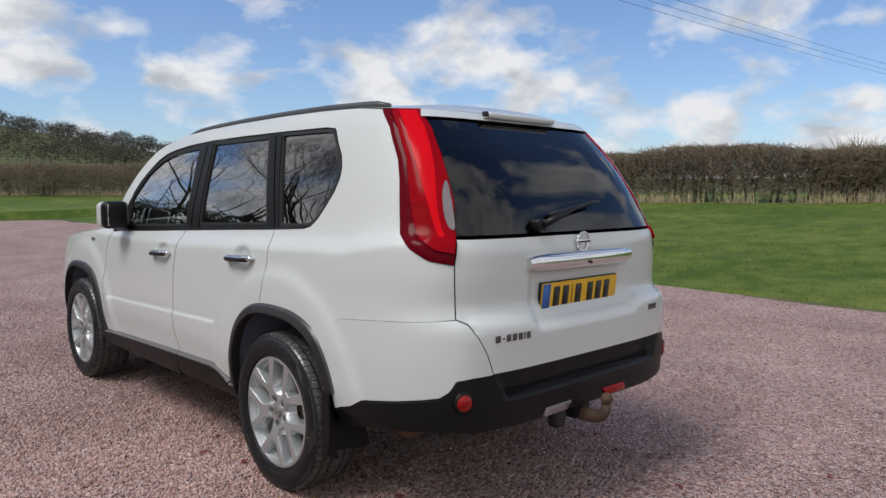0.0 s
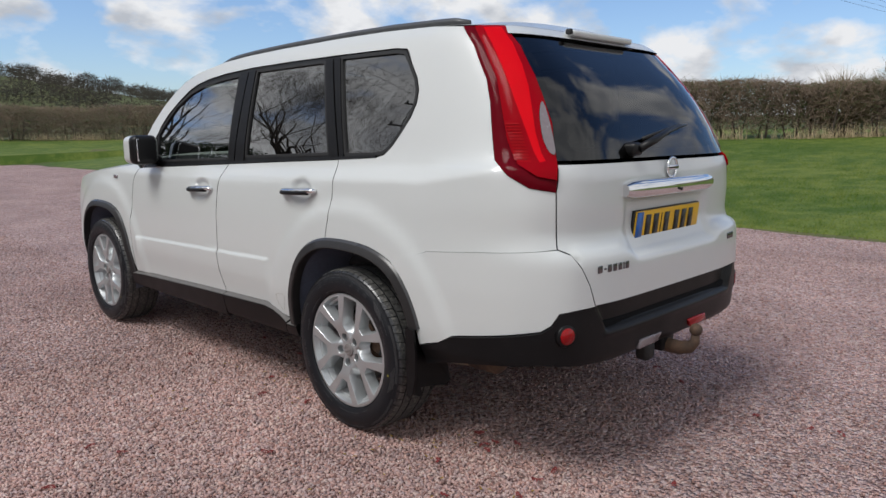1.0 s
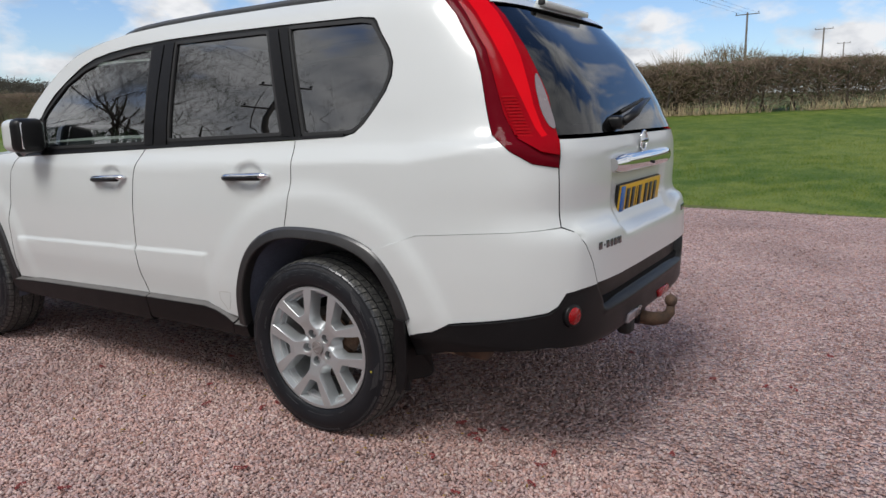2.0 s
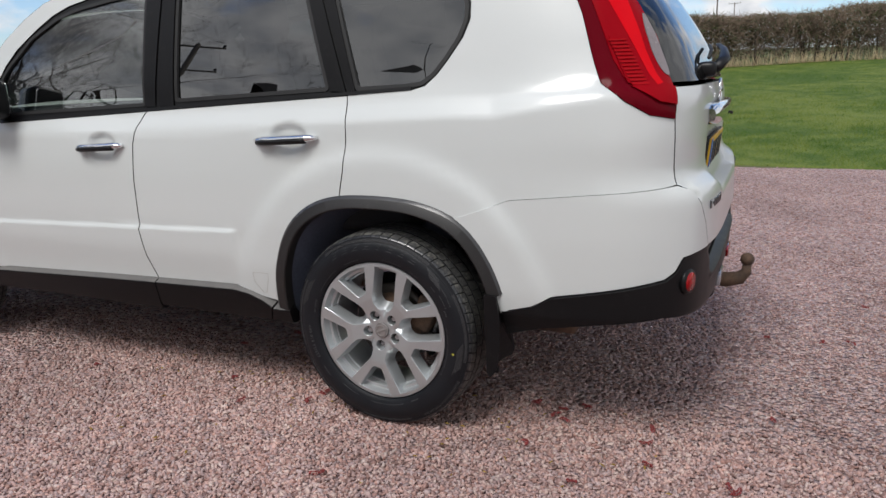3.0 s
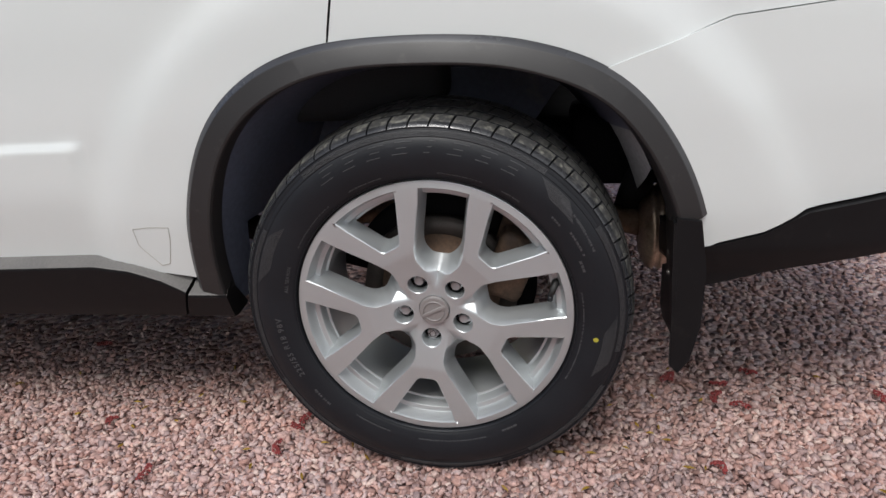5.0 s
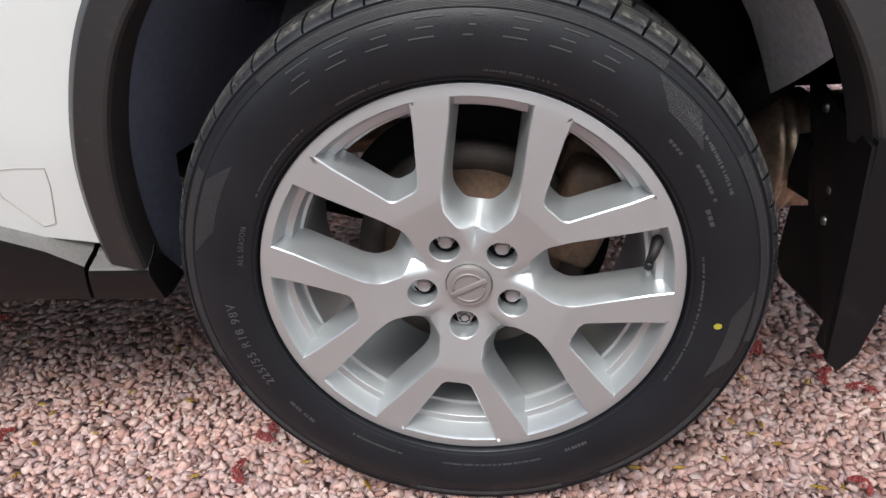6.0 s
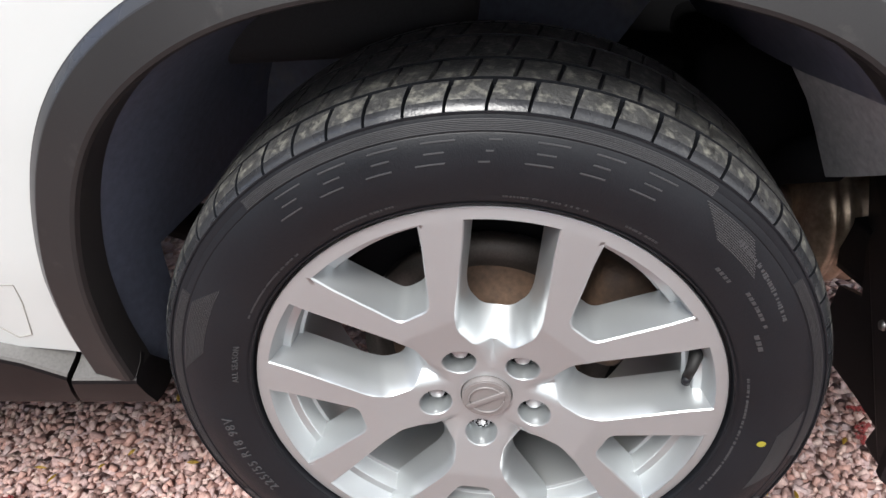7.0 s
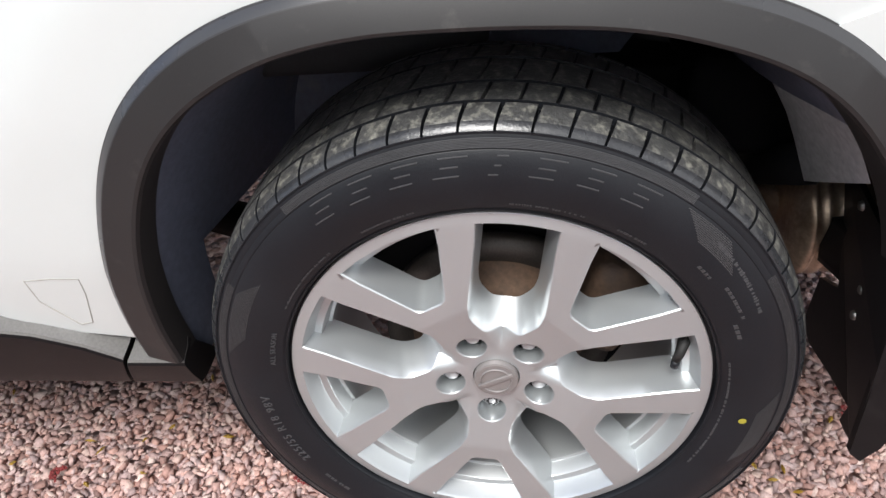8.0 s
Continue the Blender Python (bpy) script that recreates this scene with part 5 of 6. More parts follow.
mesh_object("silencer_can", *tube([(-.60, -.50, .402), (-.60, -.504, .402), (-.60, -.62, .402), (-.60, -.626, .402)], [.072, .0795, .0795, .070], 36), RUST, sil, "rusty silencer can")
mesh_object("exhaust_pipe", *tube([(-.50, .30, .40), (-.52, -.20, .42), (-.58, -.385, .40)], .026, 12), EXHAUST, sil)

# ---- ground ----
def gravel_material(name, with_relief):
    m = bpy.data.materials.new(name)
    m.use_nodes = True
    nt = m.node_tree
    N, L = nt.nodes.new, nt.links.new
    p = nt.nodes["Principled BSDF"]
    p.inputs["Roughness"].default_value, p.inputs["Specular IOR Level"].default_value = .95, .10
    ramp = N("ShaderNodeValToRGB")
    cols = ((0, (.195, .130, .122)), (.12, (.350, .212, .188)), (.24, (.285, .222, .226)), (.36, (.450, .282, .248)), (.50, (.385, .290, .294)), (.62, (.500, .330, .298)), (.74, (.430, .345, .350)), (.86, (.500, .362, .330)), (1, (.520, .425, .402)))
    el = ramp.color_ramp.elements
    el[0].position, el[0].color = cols[0][0], (*cols[0][1], 1)
    el[1].position, el[1].color = cols[-1][0], (*cols[-1][1], 1)
    for pos, c in cols[1:-1]:
        el.new(pos).color = (*c, 1)
    if not with_relief:
        # loose chips are tinted warmer and a little darker than the bed
        for e in el:
            e.color = (e.color[0] * .965, e.color[1] * .935, e.color[2] * .905, 1)
    co = N("ShaderNodeTexCoord")
    if with_relief:
        vor = N("ShaderNodeTexVoronoi"); vor.inputs["Scale"].default_value = 50
        L(co.outputs["Object"], vor.inputs["Vector"])
        sep = N("ShaderNodeSeparateColor")
        L(vor.outputs["Color"], sep.inputs[0]); L(sep.outputs[0], ramp.inputs[0])
        gap = N("ShaderNodeMapRange")
        gap.inputs["From Min"].default_value, gap.inputs["From Max"].default_value = .25, .75
        gap.inputs["To Min"].default_value, gap.inputs["To Max"].default_value = 1, 0
        L(vor.outputs["Distance"], gap.inputs[0])
        b = N("ShaderNodeBump"); b.inputs["Strength"].default_value, b.inputs["Distance"].default_value = 1.0, .022
        L(gap.outputs[0], b.inputs["Height"]); L(b.outputs[0], p.inputs["Normal"])
    else:
        geo = N("ShaderNodeNewGeometry")
        L(geo.outputs["Random Per Island"], ramp.inputs[0])
    grain, patch = N("ShaderNodeTexNoise"), N("ShaderNodeTexNoise")
    grain.inputs["Scale"].default_value, grain.inputs["Detail"].default_value = 260, 4
    patch.inputs["Scale"].default_value, patch.inputs["Detail"].default_value = .9, 5
    L(co.outputs["Object"], grain.inputs["Vector"]); L(co.outputs["Object"], patch.inputs["Vector"])
    clump = N("ShaderNodeTexNoise")
    clump.inputs["Scale"].default_value, clump.inputs["Detail"].default_value = 11, 3
    L(co.outputs["Object"], clump.inputs["Vector"])
    both = N("ShaderNodeMath"); both.operation = "MULTIPLY_ADD"; both.inputs[1].default_value = .55
    L(clump.outputs["Fac"], both.inputs[0]); L(patch.outputs["Fac"], both.inputs[2])
    add = N("ShaderNodeMath"); add.operation = "ADD"
    L(grain.outputs["Fac"], add.inputs[0]); L(both.outputs[0], add.inputs[1])
    r = N("ShaderNodeMapRange")
    r.inputs["From Min"].default_value, r.inputs["From Max"].default_value, r.inputs["To Min"].default_value, r.inputs["To Max"].default_value = .87, 1.67, .62 if not with_relief else .80, 1.46 if not with_relief else 1.56
    L(add.outputs[0], r.inputs[0])
    mul = N("ShaderNodeMix"); mul.data_type = "RGBA"; mul.blend_type = "MULTIPLY"; mul.inputs[0].default_value = 1
    # bed only: an even darker mix for the shade missing between flat stones
    bed_shade = N("ShaderNodeMix"); bed_shade.data_type = "RGBA"; bed_shade.inputs[0].default_value = .06 if with_relief else 0
    bed_shade.inputs[7].default_value = (.19, .128, .120, 1)
    L(ramp.outputs[0], bed_shade.inputs[6])
    L(bed_shade.outputs[2], mul.inputs[6]); L(r.outputs[0], mul.inputs[7]); L(mul.outputs[2], p.inputs["Base Color"])
    return m


def grass_material(name, base, dry):
    m = bpy.data.materials.new(name)
    m.use_nodes = True
    nt = m.node_tree
    N, L = nt.nodes.new, nt.links.new
    p = nt.nodes["Principled BSDF"]
    p.inputs["Roughness"].default_value, p.inputs["Specular IOR Level"].default_value = .75, .2
    co = N("ShaderNodeTexCoord")
    ns = []
    for sc, de in ((.25, 4), (2.2, 5), (34, 4)):
        n = N("ShaderNodeTexNoise"); n.inputs["Scale"].default_value, n.inputs["Detail"].default_value = sc, de
        L(co.outputs["Object"], n.inputs["Vector"]); ns.append(n)
    a1, a2 = N("ShaderNodeMath"), N("ShaderNodeMath")
    a1.operation = a2.operation = "ADD"
    L(ns[0].outputs["Fac"], a1.inputs[0]); L(ns[1].outputs["Fac"], a1.inputs[1]); L(a1.outputs[0], a2.inputs[0]); L(ns[2].outputs["Fac"], a2.inputs[1])
    r = N("ShaderNodeMapRange"); r.inputs["From Min"].default_value, r.inputs["From Max"].default_value = 1.32, 1.68
    L(a2.outputs[0], r.inputs[0])
    mix = N("ShaderNodeMix"); mix.data_type = "RGBA"
    mix.inputs[6].default_value, mix.inputs[7].default_value = (*base, 1), (*dry, 1)
    L(r.outputs[0], mix.inputs[0]); L(mix.outputs[2], p.inputs["Base Color"])
    b = N("ShaderNodeBump"); b.inputs["Strength"].default_value, b.inputs["Distance"].default_value = .6, .03
    L(ns[2].outputs["Fac"], b.inputs["Height"]); L(b.outputs[0], p.inputs["Normal"])
    return m


GRAVEL_BED = gravel_material("pink_gravel_bed", True)
GRAVEL = gravel_material("pink_granite_chips", False)
GRASS = grass_material("lawn_grass", (.052, .096, .012), (.140, .176, .034))
GRASS_BLADE = grass_material("grass_blades", (.062, .116, .014), (.150, .186, .038))
FIELD = grass_material("far_field", (.062, .090, .022), (.125, .120, .048))

GRAVEL_EDGE_X, GRAVEL_END_Y = 6.62, 31.0


def lawn_edge(y):
    return GRAVEL_EDGE_X + .10 * math.sin(y * .9) + .05 * math.sin(y * 2.7 + 1) - .018 * max(0, -y) ** 1.5


def land(x, y):
    """Height of the ground: level gravel, lawn and fields rising beyond it."""
    d = max(x - GRAVEL_EDGE_X, y - GRAVEL_END_Y, 0.0)
    z = .062 * d if d < 20 else 1.24 + .008 * (d - 20)
    far = math.hypot(x, y) - 120
    if far > 0:
        az = math.degrees(math.atan2(x, y))
        hill = math.exp(-(az / 24) ** 2) * 30 + math.exp(-((az - 75) / 60) ** 2) * 4
        t = min(1, far / 260)
        z += hill * t * t * (3 - 2 * t)
    return z - (.02 if d <= 0 else .0)


rings = [0, 1, 2, 3.5, 5, 6, 6.8, 7.6, 8.6, 10, 12, 14.5, 17.5, 21, 25, 30, 36, 44, 54, 68, 85, 105, 130, 160, 200, 250, 310, 370, 430, 520, 800, 1500, 3500]
verts, faces, cols = [], [], 144
for r in rings:
    for k in range(cols):
        a = 2 * math.pi * k / cols
        x, y = 2 + r * math.sin(a), r * math.cos(a)
        verts.append((x, y, land(x, y) - .015))
for j in range(len(rings) - 1):
    for k in range(cols):
        q = (k + 1) % cols
        faces.append((j * cols + k, (j + 1) * cols + k, (j + 1) * cols + q, j * cols + q))
ground = tagged(mesh_object("ground", verts, faces, FIELD), "rolling green and brown farmland", "ground", kind="structure")

ys = np.linspace(-22, GRAVEL_END_Y, 160)
verts = [(-16.0, y, -.006) for y in ys] + [(lawn_edge(y), y, -.006) for y in ys]
faces = [(i, len(ys) + i, len(ys) + i + 1, i + 1) for i in range(len(ys) - 1)]
yard = tagged(mesh_object("gravel_yard", verts, faces, GRAVEL_BED), "wide yard of pinkish crushed gravel", "gravel", kind="structure")
lx = np.concatenate([[0], np.geomspace(.15, 24, 26)])
verts = []
for y in np.linspace(-30, 46, 140):
    e = lawn_edge(min(y, GRAVEL_END_Y)) - .05 if y < GRAVEL_END_Y else -30
    for d in lx:
        x = e + d if y < GRAVEL_END_Y else e + d * 2.6
        verts.append((x, y, land(x, y) + .004 - (.03 if d == 0 else 0)))
nl = len(lx)
faces = [(j * nl + i, j * nl + i + 1, (j + 1) * nl + i + 1, (j + 1) * nl + i) for j in range(139) for i in range(nl - 1)]
lawn = tagged(mesh_object("lawn", verts, faces, GRASS), "mown green lawn beside the gravel", "lawn", kind="structure")


def stone_shapes(rng, kinds, faces20):
    """A few jagged chips as unit shapes."""
    bm = bmesh.new()
    if faces20:
        bmesh.ops.create_cube(bm, size=1.42)
        bmesh.ops.triangulate(bm, faces=bm.faces[:])
    else:
        bmesh.ops.create_icosphere(bm, subdivisions=1, radius=1)
    base = np.array([v.co[:] for v in bm.verts])
    tri = np.array([[v.index for v in f.verts] for f in bm.faces])
    bm.free()
    if not faces20:
        # an eight-sided chip
        base = np.array([(1, 0, 0), (-1, 0, 0), (0, 1, 0), (0, -1, 0), (0, 0, 1), (0, 0, -1)], float) * 1.15
        tri = np.array([(a, b, c) if (a == 0) ^ (b == 2) ^ (c == 4) else (b, a, c) for a in (0, 1) for b in (2, 3) for c in (4, 5)])
    out = []
    for _ in range(kinds):
        v = (base * rng.uniform(.72, 1.18, (len(base), 1)) + (rng.normal(0, .14, base.shape) if faces20 else 0)) * np.array([1.0, rng.uniform(.50, .86), rng.uniform(.34, .56)])
        # cut one or two flat faces
        for _ in range(1 if faces20 else 5):
            n = rng.normal(size=3); n /= np.linalg.norm(n)
            h = v @ n
            v = v - np.outer(np.maximum(h - rng.uniform(.55, .8), 0), n)
        out.append(v)
    return out, tri


def scatter_stones(name, label, places, sizes, rng, faces20):
    shapes, tri = stone_shapes(rng, 24, faces20)
    n, nv = len(places), len(shapes[0])
    pick = rng.integers(0, len(shapes), n)
    base = np.stack(shapes)[pick]
    q = rng.normal(size=(n, 4)) * np.array([1, .35, .35, 1]); q /= np.linalg.norm(q, axis=1, keepdims=True)
    w, x, y, z = q.T
    R = np.stack([1 - 2 * (y * y + z * z), 2 * (x * y - z * w), 2 * (x * z + y * w), 2 * (x * y + z * w), 1 - 2 * (x * x + z * z), 2 * (y * z - x * w), 2 * (x * z - y * w), 2 * (y * z + x * w), 1 - 2 * (x * x + y * y)], 1).reshape(n, 3, 3)
    v = np.einsum("nij,nkj->nki", R, base) * sizes[:, None, None] + places[:, None, :]
    f = tri[None] + (np.arange(n) * nv)[:, None, None]
    me = bpy.data.meshes.new(name)
    v, f = v.reshape(-1, 3), f.reshape(-1, 3)
    me.vertices.add(len(v)); me.vertices.foreach_set("co", v.ravel().astype(np.float32))
    me.loops.add(f.size); me.loops.foreach_set("vertex_index", f.ravel().astype(np.int32))
    me.polygons.add(len(f)); me.polygons.foreach_set("loop_start", np.arange(0, f.size, 3, dtype=np.int32))
    me.update(calc_edges=True)
    me.materials.append(GRAVEL)
    return tagged(new(name, me), label, "gravel", kind="stuff")


rng = np.random.default_rng(7)


def even_places(x0, x1, y0, y1, cell, layers, skip=None):
    out = []
    for k in range(layers):
        gx, gy = np.meshgrid(np.arange(x0, x1, cell), np.arange(y0, y1, cell))
        p = np.stack([gx.ravel(), gy.ravel(), np.zeros(gx.size)], 1)
        p[:, :2] += rng.uniform(-.55, .55, (len(p), 2)) * cell
        p[:, 2] = rng.uniform(-.008, -.001, len(p)) + k * .0015
        out.append(p)
    p = np.concatenate(out)
    if skip is not None:
        p = p[~skip(p)]
    return p


near = (-2.3, -.40, -1.9, 1.9)
p = even_places(*near, .0145, 2)
rim_d = np.minimum(np.minimum(p[:, 0] - near[0], near[1] - p[:, 0]), np.minimum(p[:, 1] - near[2], near[3] - p[:, 1]))
p = p[rng.uniform(size=len(p)) < np.clip(rim_d / .35, 0, 1)]
scatter_stones("gravel_chips", "loose pink and grey granite chips", p, rng.uniform(.0068, .0116, len(p)) * rng.choice([1, 1, 1, 1.25], len(p)), rng, True)
p = even_places(-2.8, 2.2, -2.6, 4.6, .0228, 1, lambda q: (q[:, 0] > near[0] + .3) & (q[:, 0] < near[1] - .3) & (q[:, 1] > near[2] + .3) & (q[:, 1] < near[3] - .3) | (q[:, 0] > -.3) & (q[:, 1] > .3))
scatter_stones("gravel_chips", "loose pink and grey granite chips further off", p, rng.uniform(.0070, .0120, len(p)), rng, False)
p = even_places(-3.4, 5.2, -3.4, 8.0, .038, 1, lambda q: (q[:, 0] > -2.8) & (q[:, 0] < 2.2) & (q[:, 1] > -2.6) & (q[:, 1] < 4.6) | (q[:, 0] > -.2) & (q[:, 1] > 2.0))
scatter_stones("gravel_chips", "loose pink and grey granite chips spread over the yard", p, rng.uniform(.008, .0140, len(p)), rng, False)
p = even_places(-5.0, 6.5, -5.0, 16.0, .070, 1, lambda q: (q[:, 0] > -3.4) & (q[:, 0] < 5.2) & (q[:, 1] > -3.4) & (q[:, 1] < 8) | (q[:, 0] > 0) & (q[:, 1] > 3.5))
p = p[rng.uniform(size=len(p)) < np.clip(1.25 - np.hypot(p[:, 0], p[:, 1]) / 16, .25, 1)]
scatter_stones("gravel_chips", "scattered larger pink chips across the yard", p, rng.uniform(.010, .017, len(p)), rng, False)

# ---- plants, poles and far things ----
BARK = material("grey_brown_bark", (.060, .048, .038), .9, var=.35, scale=6, fine=60)
TWIG = material("bare_hedge_twigs", (.205, .150, .110), .9, var=.45, scale=.8, fine=9)
TWIG_GREEN = material("ivy_and_green_twigs", (.080, .092, .036), .85, var=.4, scale=1.2, fine=12)
DRY_GRASS = material("dry_pale_grass", (.36, .29, .17), .9, var=.3, scale=3, fine=30)
FAR_TREE = material("distant_bare_wood", (.048, .042, .029), .95, var=.4, scale=.05, fine=.6)
FAR_HEDGE = material("distant_hedge", (.075, .070, .042), .95, var=.4, scale=.08, fine=.9)
SALLOW = material("budding_yellow_twigs", (.15, .115, .065), .9, var=.35, scale=1, fine=9)
WOOD_POLE = material("weathered_pole_wood", (.12, .105, .09), .85, var=.3, scale=5, fine=50)
EVERGREEN = material("dark_evergreen_leaves", (.022, .040, .014), .7, var=.4, scale=2, fine=20)


def strips(name, starts, ends, widths, mat, label="", category="", kind="", parent=None, seed=1):
    """Many thin three-sided twigs in one mesh."""
    r = np.random.default_rng(seed)
    s, e = np.asarray(starts, float), np.asarray(ends, float)
    w = np.asarray(widths, float)[:, None]
    d = e - s
    d /= np.maximum(np.linalg.norm(d, axis=1, keepdims=True), 1e-6)
    a = np.cross(d, r.normal(size=d.shape)); a /= np.maximum(np.linalg.norm(a, axis=1, keepdims=True), 1e-6)
    b = np.cross(d, a)
    n = len(s)
    v = np.stack([s + a * w, s - a * w * .5 + b * w * .87, s - a * w * .5 - b * w * .87, e], 1).reshape(-1, 3)
    i = np.arange(n)[:, None] * 4
    f = np.concatenate([i + np.array([[0, 1, 3]]), i + np.array([[1, 2, 3]]), i + np.array([[2, 0, 3]])], 0)
    me = bpy.data.meshes.new(name)
    me.vertices.add(len(v)); me.vertices.foreach_set("co", v.ravel().astype(np.float32))
    me.loops.add(f.size); me.loops.foreach_set("vertex_index", f.ravel().astype(np.int32))
    me.polygons.add(len(f)); me.polygons.foreach_set("loop_start", np.arange(0, f.size, 3, dtype=np.int32))
    me.update(calc_edges=True)
    me.materials.append(mat)
    ob = new(name, me)
    if parent is not None:
        ob.parent = parent
    return tagged(ob, label, category, "", kind)


def along(path, n, r):
    """n even places with small jitter along a line of (x, y)."""
    p = np.array(path, float)
    seg = np.hypot(*(p[1:] - p[:-1]).T)
    t = np.sort(r.uniform(0, seg.sum(), n))
    cum = np.concatenate([[0], np.cumsum(seg)])
    return np.stack([np.interp(t, cum, p[:, 0]), np.interp(t, cum, p[:, 1])], 1), t


def hedge(name, path, height, depth, density, label, seed, mat_main=None, green=.16, low=1.9):
    """A bare clipped hedge: stems, criss-cross twigs, dry grass at its foot."""
    r = np.random.default_rng(seed)
    p = np.array(path, float)
    length = np.hypot(*(p[1:] - p[:-1]).T).sum()
    n = int(length * density)
    c, t = along(path, n, r)
    top = height * (1 + .07 * np.sin(t * .31 + seed) + .05 * np.sin(t * .83) + .03 * np.sin(t * 2.1))
    gz = np.array([land(x, y) for x, y in c])
    up = r.beta(low, .95, n)
    base = np.stack([c[:, 0] + r.normal(0, depth, n), c[:, 1] + r.normal(0, depth, n), gz + up * top * .97], 1)
    way = r.normal(size=(n, 3)) * np.array([.75, .75, .55]) + np.array([0, 0, .35])
    way /= np.linalg.norm(way, axis=1, keepdims=True)
    end = base + way * r.uniform(.18, .62, (n, 1))
    end[:, 2] = np.minimum(end[:, 2], gz + top + r.exponential(.07, n))
    root = thing(name, label, "hedge")
    pick = r.uniform(size=n) < green
    strips("twig_mass", base[~pick], end[~pick], r.uniform(.006, .014, (~pick).sum()), mat_main or TWIG, parent=root, kind="stuff", seed=seed)
    strips("green_growth", base[pick], end[pick], r.uniform(.008, .018, pick.sum()), TWIG_GREEN, parent=root, kind="stuff", seed=seed + 1)
    m = int(length * 3.2)
    c, t = along(path, m, r)
    gz = np.array([land(x, y) for x, y in c])
    s = np.stack([c[:, 0] + r.normal(0, depth * .6, m), c[:, 1] + r.normal(0, depth * .6, m), gz - .1], 1)
    e = s + np.stack([r.normal(0, .25, m), r.normal(0, .25, m), height * r.uniform(.75, 1.12, m)], 1)
    strips("stem_mass", s, e, r.uniform(.025, .06, m), BARK, parent=root, kind="stuff", seed=seed + 2)
    m = int(length * 95)
    c, t = along(path, m, r)
    gz = np.array([land(x, y) for x, y in c])
    toward = -c / np.maximum(np.linalg.norm(c, axis=1, keepdims=True), 1) * (depth + .45)
    keep = (np.sin(t * .9) + np.sin(t * 2.3 + 1) + r.normal(0, .8, m)) > -.3
    s = np.stack([c[:, 0] + toward[:, 0] + r.normal(0, .2, m), c[:, 1] + toward[:, 1] + r.normal(0, .2, m), gz - .03], 1)[keep]
    e = s + np.stack([r.normal(0, .10, len(s)), r.normal(0, .10, len(s)), r.uniform(.12, .55, len(s))], 1)
    strips("dry_grass", s, e, r.uniform(.006, .014, len(s)), DRY_GRASS, parent=root, kind="stuff", seed=seed + 3)
    return root


hedge("field_hedge", [(23.5, 41), (22.3, 24), (21.6, 12), (22.5, 6), (25.5, 0), (29, -7), (36, -20)], 1.82, .40, 1900, "bare brown clipped hawthorn hedge along the lawn", 11)
hedge("field_hedge", [(-30, 47), (0, 46), (12, 45), (23, 43)], 2.0, .5, 1300, "bare brown clipped hedge across the field", 12, green=.10, low=1.15)
hedge("far_hedge", [(-30, 150), (20, 140), (70, 130)], 2.6, .9, 260, "dark field hedge at the foot of the hill", 13, FAR_HEDGE, low=1.2)


def bush(name, at, radius, height, mat, label, seed, n=2600):
    r = np.random.default_rng(seed)
    gz = land(*at)
    u = r.normal(size=(n, 3)); u /= np.linalg.norm(u, axis=1, keepdims=True)
    u *= r.uniform(.2, 1, (n, 1)) ** .5
    p = np.stack([at[0] + u[:, 0] * radius, at[1] + u[:, 1] * radius, gz + height * .55 + u[:, 2] * height * .45], 1)
    q = p + (u * .5 + r.normal(size=(n, 3)) * .35 + np.array([0, 0, .3])) * .5
    root = thing(name, label, "bush", (0, 0, 0))
    strips("twig_mass", p, q, r.uniform(.008, .016, n), mat, parent=root, kind="stuff", seed=seed)
    s = np.tile([[at[0], at[1], gz - .1]], (12, 1)) + r.normal(0, .15, (12, 3)) * np.array([1, 1, 0])
    strips("stem_mass", s, s + r.normal(0, .5, (12, 3)) * np.array([1, 1, 0]) + np.array([0, 0, height * .8]), np.full(12, .05), BARK, parent=root, seed=seed)
    return root


bush("sallow_bush", (23.4, 5.0), 1.0, 1.75, SALLOW, "yellow-budding sallow bush standing out of the hedge", 21)
bush("sallow_bush", (33.0, 5.0), 2.0, 2.6, SALLOW, "pale twiggy bush behind the hedge", 23)


